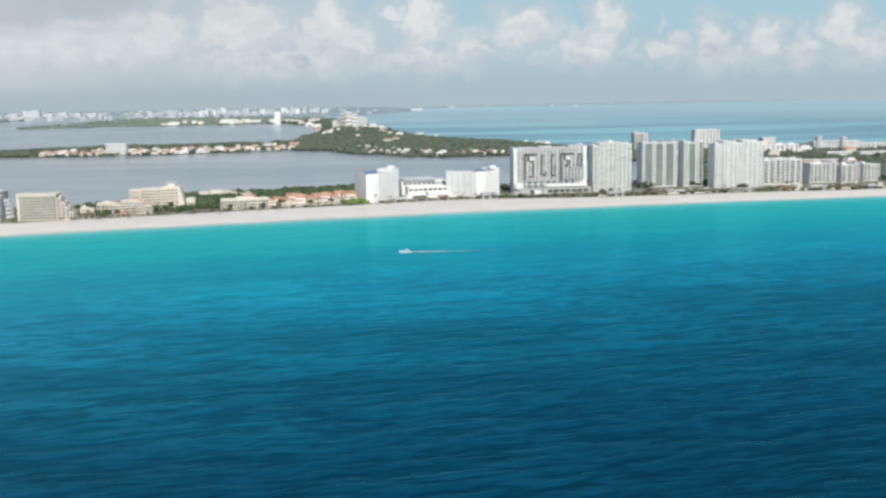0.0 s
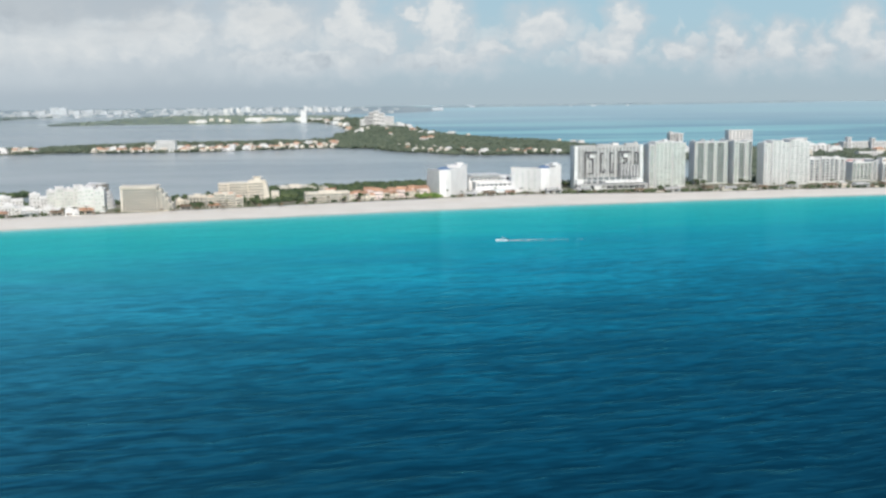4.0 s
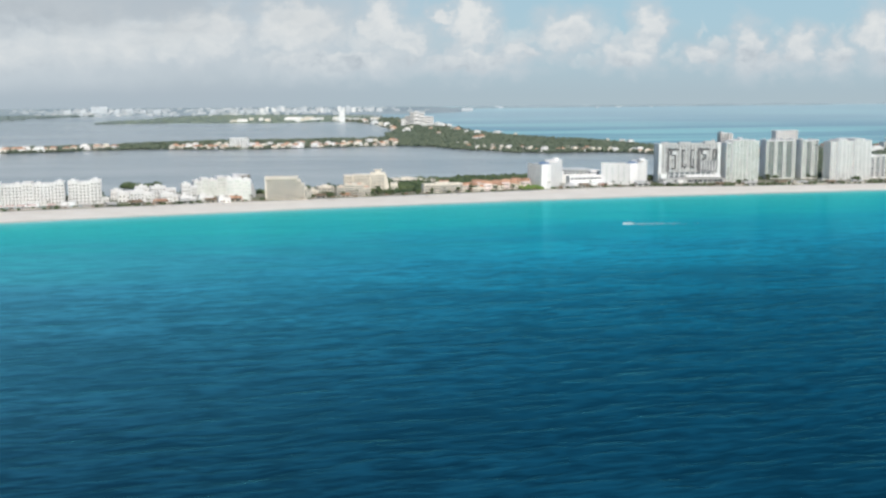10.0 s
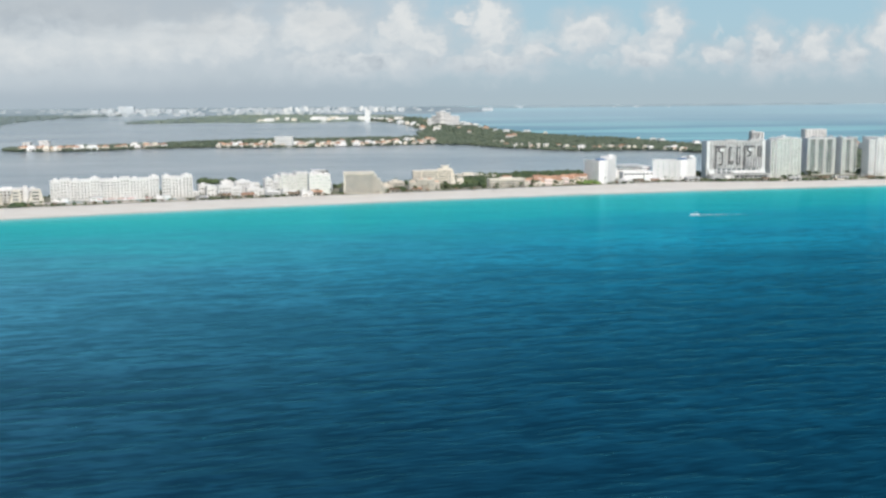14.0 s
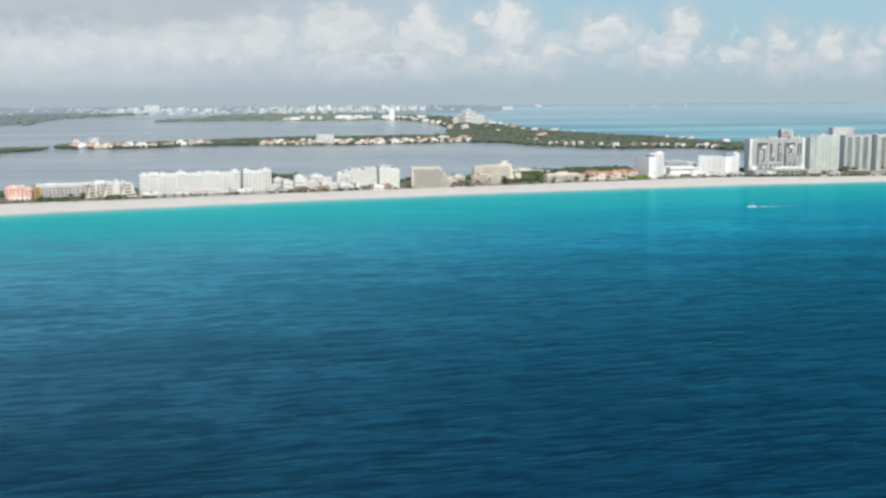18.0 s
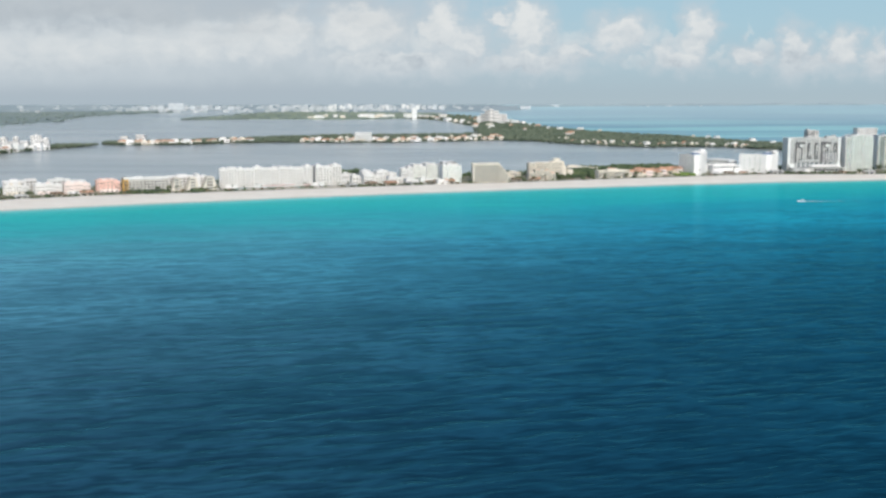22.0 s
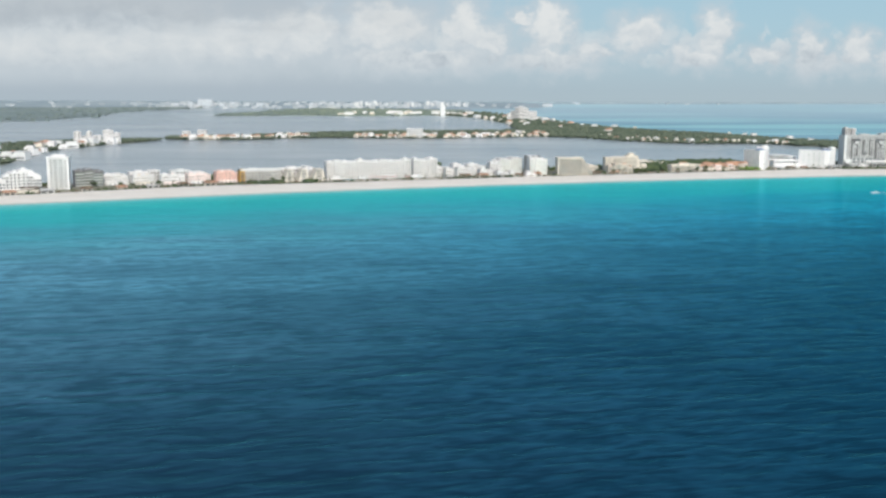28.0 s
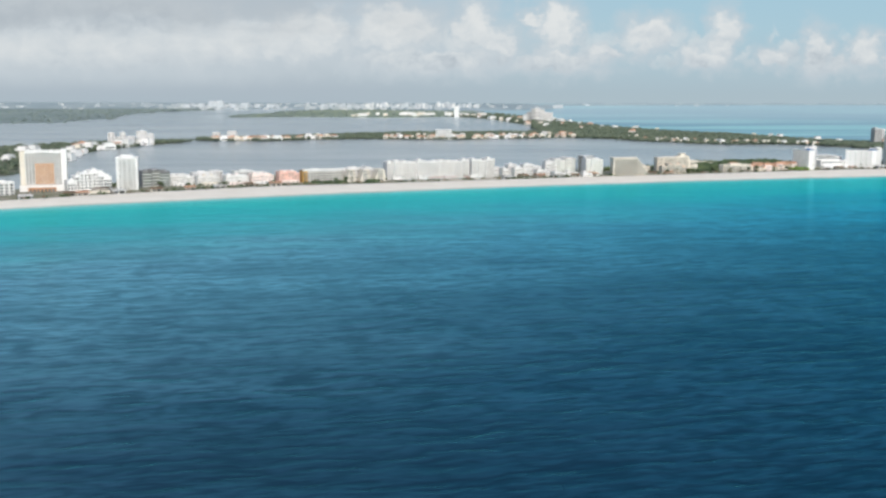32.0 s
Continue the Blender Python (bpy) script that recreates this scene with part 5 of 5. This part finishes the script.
def pool_garden(label, w, pool_w):
    """A raised terrace in front of a tower: paving, a kerb wall, a pool and a small flat-roofed bar."""
    ob = thing("pool_garden", label, "terrace", "pool terraces before the towers")
    part("deck", boxes((-w / 2, w / 2, -8, 9, -1, 0.9)), PAVING, ob)
    part("kerb_wall", boxes((-w / 2 - 0.4, w / 2 + 0.4, -8.6, -8, -1, 1.6)), BEIGE, ob, "long beige garden wall")
    part("pool", boxes((-pool_w / 2, pool_w / 2, -5, 3, 0.88, 0.98)), POOL, ob, "turquoise pool")
    part("bar", boxes((w * 0.28, w * 0.44, 3, 8, 0.9, 4.0)), CREAM, ob, "small cream pool bar")
    part("bar_roof", boxes((w * 0.26, w * 0.46, 2, 9, 4.0, 4.4)), WHITE, ob)
    for k in range(5):
        piece("sun_canopy", 2.6, 2.6, 0.3, THATCH if k % 2 else WHITE, ob, (-w * 0.4 + k * w * 0.15, 6, 3.0))
        piece("post", 0.2, 0.2, 2.2, TRUNK, ob, (-w * 0.4 + k * w * 0.15, 6, 0.85))
    return ob


gardens = [pool_garden("pale paved pool terrace with a beige garden wall", 34, 16), pool_garden("small pool terrace with white sunshades", 24, 12)]
for k, x in enumerate((182, 236, 270, 312, 368, 420, 456)):
    (put if k < 2 else again)(gardens[k % 2], x, inland(x) + 17, G - 0.2, slant(x), 1.0)


# ---- houses round the lagoon ----
def lake_house(label, wall, roof, w, d, h, gable):
    ob = villa(label, wall, roof, w, d, h, True, True) if gable else thing("house", label, "house", "houses round the lagoon")
    if not gable:
        part("wall", boxes((-w / 2, w / 2, -d / 2, d / 2, -1.0, h)), wall, ob)
        part("upper_floor", boxes((-w * 0.3, w * 0.4, -d * 0.3, d / 2, h, h + 2.8)), wall, ob)
        part("roof", boxes((-w * 0.33, w * 0.43, -d * 0.33, d * 0.53, h + 2.8, h + 3.2)), roof, ob)
        piece("window", w * 0.62, 0.2, 1.6, GLASS, ob, (w * 0.08, -d / 2 - 0.05, 0.9))
    ob.name = "house"
    ob["group"] = "houses round the lagoon"
    return ob


homes = [
    lake_house("white flat-roofed house among lagoon trees", WHITE, ROOFING, 15, 12, 6.0, False), lake_house("cream two-storey house by the lagoon", CREAM, PALE, 11, 10, 5.4, False),
    lake_house("cream house with a terracotta roof by the lagoon", CREAM, TERRACOTTA, 13, 11, 5.4, True), lake_house("white house with a terracotta roof by the lagoon", WHITE, TERRACOTTA, 12, 10, 5.2, True),
    lake_house("broad pale house by the lagoon", PALE, PALE, 20, 12, 5.6, False),
]
def home(edges, u, v, size=1.0, pick=None):
    q = between(*edges, u, v)
    k = rng.randrange(5) if pick is None else pick
    ob = homes[k]
    if ob.get("set"):
        again(ob, q.x, q.y, 2.2, rng.uniform(-30, 30), size * 0.9)
    else:
        put(ob, q.x, q.y, 2.2, rng.uniform(-30, 30), size * 0.84)
        ob["set"] = 1


for k in range(5):
    home(ISLE, 0.10 + 0.03 * k, 0.08, 1.3, k)
for k in range(44):
    home(ISLE, rng.uniform(0.06, 0.37), rng.uniform(0.10, 0.3), rng.uniform(0.8, 1.3), rng.choice((0, 1, 2, 2, 3)))
for k in range(104):
    home(ISLE, rng.uniform(0.485, 0.97), rng.choice((0.02, 0.03, 0.05, 0.07, 0.10, 0.14, 0.2, 0.3)), rng.uniform(0.7, 1.1), rng.choice((0, 1, 1, 2, 2, 3)))
for k in range(46):
    home(POINT, rng.uniform(0.24, 0.80), rng.choice((0.02, 0.03, 0.045, 0.06, 0.09, 0.13)), rng.uniform(0.55, 0.95), rng.choice((1, 2, 3, 1, 0)))
for k in range(14):
    home(POINT, rng.uniform(0.15, 1.0), rng.choice((0.9, 0.93, 0.96, 0.8)), rng.uniform(0.8, 1.2), rng.choice((0, 1, 4)))
for k in range(5):
    home(POINT, rng.uniform(0.05, 0.5), rng.uniform(0.3, 0.8), rng.uniform(1.0, 1.5))
for k in range(20):
    home(NECK, rng.uniform(0.05, 0.8), rng.choice((0.04, 0.1, 0.5, 0.85, 0.93)), rng.uniform(0.9, 1.6))
for k in range(40):
    home(SPIT, rng.uniform(0.18, 0.72), rng.choice((0.01, 0.02, 0.04, 0.07, 0.1, 0.16, 0.22, 0.3)), rng.uniform(0.9, 1.7), rng.choice((0, 0, 1, 3, 4)))
for k in range(14):
    home(HEADLAND, rng.uniform(0.1, 0.95), rng.choice((0.05, 0.2, 0.3, 0.4, 0.5)), rng.uniform(1.0, 1.8))
for ob in homes:
    del ob["set"]


# ---- larger buildings behind ----
def distant(name, label, x, y, w, d, h, wall, floors, bays, turn=0.0, group="buildings round the lagoon", lift=(), rows=False, base=2.0):
    q, s = far(x, y, base)
    ob = thing(name, label, "building", group, q, turn, s)
    part("body", boxes((-w / 2, w / 2, -d / 2, d / 2, -2.0, h)), wall, ob)
    fh = h / floors
    for k in range(floors if y < 3300 else 0):
        if rows:
            piece("window", w * 0.9, 0.4, fh * 0.3, GLASS, ob, (0, -d / 2 - 0.1, (k + 0.35) * fh))
        else:
            for j in range(bays):
                piece("window", w / bays * 0.55, 0.4, fh * 0.5, GLASS, ob, (-w / 2 + (j + 0.5) * w / bays, -d / 2 - 0.1, (k + 0.3) * fh))
    if y < 4000:
        part("roof", boxes((-w / 2 - 0.4, w / 2 + 0.4, -d / 2 - 0.4, d / 2 + 0.4, h, h + 0.9)), WHITE, ob)
    for lx, lw, lh in lift:
        piece("roof_house", lw, d * 0.5, lh, wall, ob, (lx, 0, h + 0.8))
    return ob


distant("gridded_tower", "white tower with a square window grid behind the beach", 446, 1676, 42, 18, 34.5, WHITE, 9, 7, 8)
distant("grey_tower", "narrow grey tower with a white edge", 332, 1668, 15, 15, 31, GREY, 9, 3, 8, lift=((-4, 5, 2.4),))
distant("white_stair_tower", "white stair tower beside the grey tower", 343.5, 1666, 7, 13, 30, WHITE, 10, 1, 8)
distant("terraced_block", "long white block with terracotta panels behind the towers", 540, 1604, 70, 15, 12, WHITE, 3, 9, 8, lift=((-22, 9, 2.4), (5, 10, 2.4), (24, 9, 2.4)))
distant("white_block", "plain white block above dark trees", 534, 1630, 21, 15, 22, WHITE, 6, 4, 8)
distant("long_grey_hotel", "long grey hotel with two white stair towers", 636, 1650, 50, 17, 14, PALE, 5, 10, 6)
distant("stair_tower", "white stair tower on the long grey hotel", 620, 1640, 6, 10, 22, WHITE, 6, 1, 6)
distant("stair_tower", "white stair tower on the long grey hotel", 660, 1640, 6, 10, 20, WHITE, 6, 1, 6)
distant("white_wing", "white hotel wing above the trees", 676, 1648, 24, 17, 14, WHITE, 4, 5, 6)
distant("grey_hotel", "hazy grey hotel beyond the white wing", 716, 1668, 50, 17, 9, PALE, 3, 7, 6)
distant("low_white_block", "low white block above the mangroves", 600, 1500, 40, 12, 6, WHITE, 2, 8, 10)
distant("low_white_block", "low white block above the mangroves", 655, 1510, 44, 12, 5, WHITE, 2, 8, 10)
distant("red_roofed_hall", "long hall with a faded red roof", 500, 1330, 30, 10, 7, RED, 1, 6, 10)
distant("red_roofed_hall", "small hall with a faded red roof", 532, 1345, 20, 10, 6, RED, 1, 4, 10)
distant("isle_block", "large pale apartment block on the lagoon isle", -582, 1858, 37, 13, 19, PALE, 5, 7)
distant("isle_block", "white apartment block at the tip of the isle", -1089, 1796, 16, 11, 14, WHITE, 4, 4)
distant("isle_block", "white apartment block near the tip of the isle", -1054, 1796, 20, 11, 17, WHITE, 4, 5)
for x, w, h, fl, bays, label in ((-1253, 13, 22, 5, 2, "white stepped hotel at the lagoon spit"), (-1242, 9, 14, 4, 2, "low white link between the lagoon hotels"), (-1232, 10, 22, 5, 2, "taller white stepped hotel at the lagoon spit"), (-1218, 15, 15, 4, 3, "low white wing of the lagoon hotels"), (-1198, 20, 25, 6, 4, "tallest white hotel with a raised roof at the lagoon"), (-1182, 14, 19, 5, 3, "white end wing of the lagoon hotels")):
    distant("lagoon_hotel", label, x, 1582 + (x + 1217) * 0.4, w, 13, h, WHITE, fl, bays, 12, lift=((0, 5, 2.0),) if fl > 4 else ())
# the pyramid-shaped resort at the end of the spit
for k, (dx, w, h, m) in enumerate(((-44, 14, 22, WHITE), (-32, 14, 31, GREY), (-18, 14, 42, GREY), (-3, 16, 46, WHITE), (13, 16, 40, WHITE), (28, 16, 30, WHITE), (42, 14, 29, WHITE))):
    distant("resort_tower", "stepped white and grey-blue resort tower on the far point", -260 + dx, 3050 + 8 * (k % 2), w, 18, h, m, 4, 2, group="towers of the far resort")
distant("far_tower", "tall pale tower beyond the lagoon", -541, 3560, 19, 16, 40, PALE, 4, 4, group="far city towers", rows=True)

rng = random.Random(33)
for k in range(26):
    x = rng.uniform(-980, -430)
    distant("far_house", "hazy white building at the edge of the wetland", x, rng.uniform(3640, 3900), rng.uniform(14, 38), 12, rng.uniform(5, 11), rng.choice((WHITE, WHITE, PALE, CREAM)), 1, 4, group="far buildings by the wetland", rows=True)
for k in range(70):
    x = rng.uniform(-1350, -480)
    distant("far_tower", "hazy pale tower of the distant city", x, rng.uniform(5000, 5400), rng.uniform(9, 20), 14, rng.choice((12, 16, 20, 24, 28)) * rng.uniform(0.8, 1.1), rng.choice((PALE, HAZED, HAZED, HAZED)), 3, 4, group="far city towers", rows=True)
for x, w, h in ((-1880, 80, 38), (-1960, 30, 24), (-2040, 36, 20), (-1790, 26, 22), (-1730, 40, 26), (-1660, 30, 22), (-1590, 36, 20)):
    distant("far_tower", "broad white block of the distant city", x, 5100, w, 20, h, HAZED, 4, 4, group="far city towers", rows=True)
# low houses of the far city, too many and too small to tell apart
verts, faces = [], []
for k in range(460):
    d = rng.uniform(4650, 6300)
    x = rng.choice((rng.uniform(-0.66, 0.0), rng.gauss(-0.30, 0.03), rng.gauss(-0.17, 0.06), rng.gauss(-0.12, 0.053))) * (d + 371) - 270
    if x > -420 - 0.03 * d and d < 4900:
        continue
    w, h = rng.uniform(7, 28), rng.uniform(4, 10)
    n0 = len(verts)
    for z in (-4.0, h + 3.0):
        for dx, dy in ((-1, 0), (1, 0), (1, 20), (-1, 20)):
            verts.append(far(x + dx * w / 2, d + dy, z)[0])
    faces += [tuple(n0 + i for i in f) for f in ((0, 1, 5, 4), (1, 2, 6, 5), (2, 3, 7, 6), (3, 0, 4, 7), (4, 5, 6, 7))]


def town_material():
    n = Nodes("haze_tinted_town_plaster")
    # house tones dulled to blue-grey: the haze is part of the colour
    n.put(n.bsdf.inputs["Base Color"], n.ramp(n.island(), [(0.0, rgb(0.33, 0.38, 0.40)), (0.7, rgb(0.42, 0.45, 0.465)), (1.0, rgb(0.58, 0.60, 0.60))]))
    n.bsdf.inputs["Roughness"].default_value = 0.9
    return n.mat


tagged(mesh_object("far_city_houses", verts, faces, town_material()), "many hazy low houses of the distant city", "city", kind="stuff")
for k in range(9):
    d = rng.uniform(6150, 6600)
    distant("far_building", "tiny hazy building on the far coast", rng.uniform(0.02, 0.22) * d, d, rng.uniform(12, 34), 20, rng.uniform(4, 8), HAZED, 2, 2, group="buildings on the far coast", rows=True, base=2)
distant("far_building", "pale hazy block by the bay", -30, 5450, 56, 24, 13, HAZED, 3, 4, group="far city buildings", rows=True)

# ---- motor boat with its wake ----
ob = thing("motor_boat", "small white motor boat on the turquoise sea", "boat", "", (-12, 637, 0.0), 4)
bm = bmesh.new()
secs = ((-4.2, 1.1, 0.9), (-1.5, 1.3, 1.0), (1.5, 1.2, 1.1), (3.4, 0.7, 1.3), (4.6, 0.05, 1.5))
rings = [[bm.verts.new((-x, s * w * f, z)) for s, f, z in ((-1, 1.0, h), (-1, 0.75, 0.1), (0, 0.01, -0.3), (1, 0.75, 0.1), (1, 1.0, h))] for x, w, h in secs]
for a, b in zip(rings, rings[1:]):
    for i in range(4):
        bm.faces.new((a[i], a[i + 1], b[i + 1], b[i]))
    bm.faces.new((a[4], a[0], b[0], b[4]))
bm.faces.new(rings[0])
bmesh.ops.recalc_face_normals(bm, faces=bm.faces)
part("hull", bm, HULL, ob)
part("windscreen", boxes((-0.9, -0.6, -0.9, 0.9, 1.0, 1.8)), GLASS, ob)
part("canopy", boxes((-0.6, 2.0, -1.0, 1.0, 2.1, 2.2), (-0.5, -0.4, -0.9, -0.8, 1, 2.1), (1.8, 1.9, 0.8, 0.9, 1, 2.1)), HULL, ob)
part("outboard_motor", boxes((4.1, 4.7, -0.3, 0.3, -0.3, 1.5)), CHARCOAL, ob)


def foam_material():
    n = Nodes("white_wake_foam")
    p = n.local()
    x = n.add("SeparateXYZ", Vector=p).outputs[0]
    n.bsdf.inputs["Base Color"].default_value = rgb(0.8, 0.85, 0.85)
    n.bsdf.inputs["Roughness"].default_value = 0.9
    fleck = n.noise(n.vec("MULTIPLY", p, (0.15, 0.9, 0.0)), 1.0, 4.0, 0.6)
    n.put(n.bsdf.inputs["Alpha"], n.math("MULTIPLY", n.smooth(n.math("ADD", fleck, n.math("MULTIPLY", x, -0.0035)), 0.30, 0.62), 0.9))
    return n.mat


rows = [[(x, (s * 0.5 * w), 0.12 + 0.1 * (1 - abs(s))) for s in (-2, -1, 0, 1, 2)] for x, w in ((-1, 0.8), (4, 2.2), (12, 2.6), (30, 2.4), (60, 2.2), (90, 2.0), (130, 1.6))]
wake = sheet("wake", rows, foam_material())
wake.matrix_basis = pose(-10, 637.2, 0.25, 0, 0, 4)
tagged(wake, "white foam wake trailing from the boat", "wake", kind="stuff")
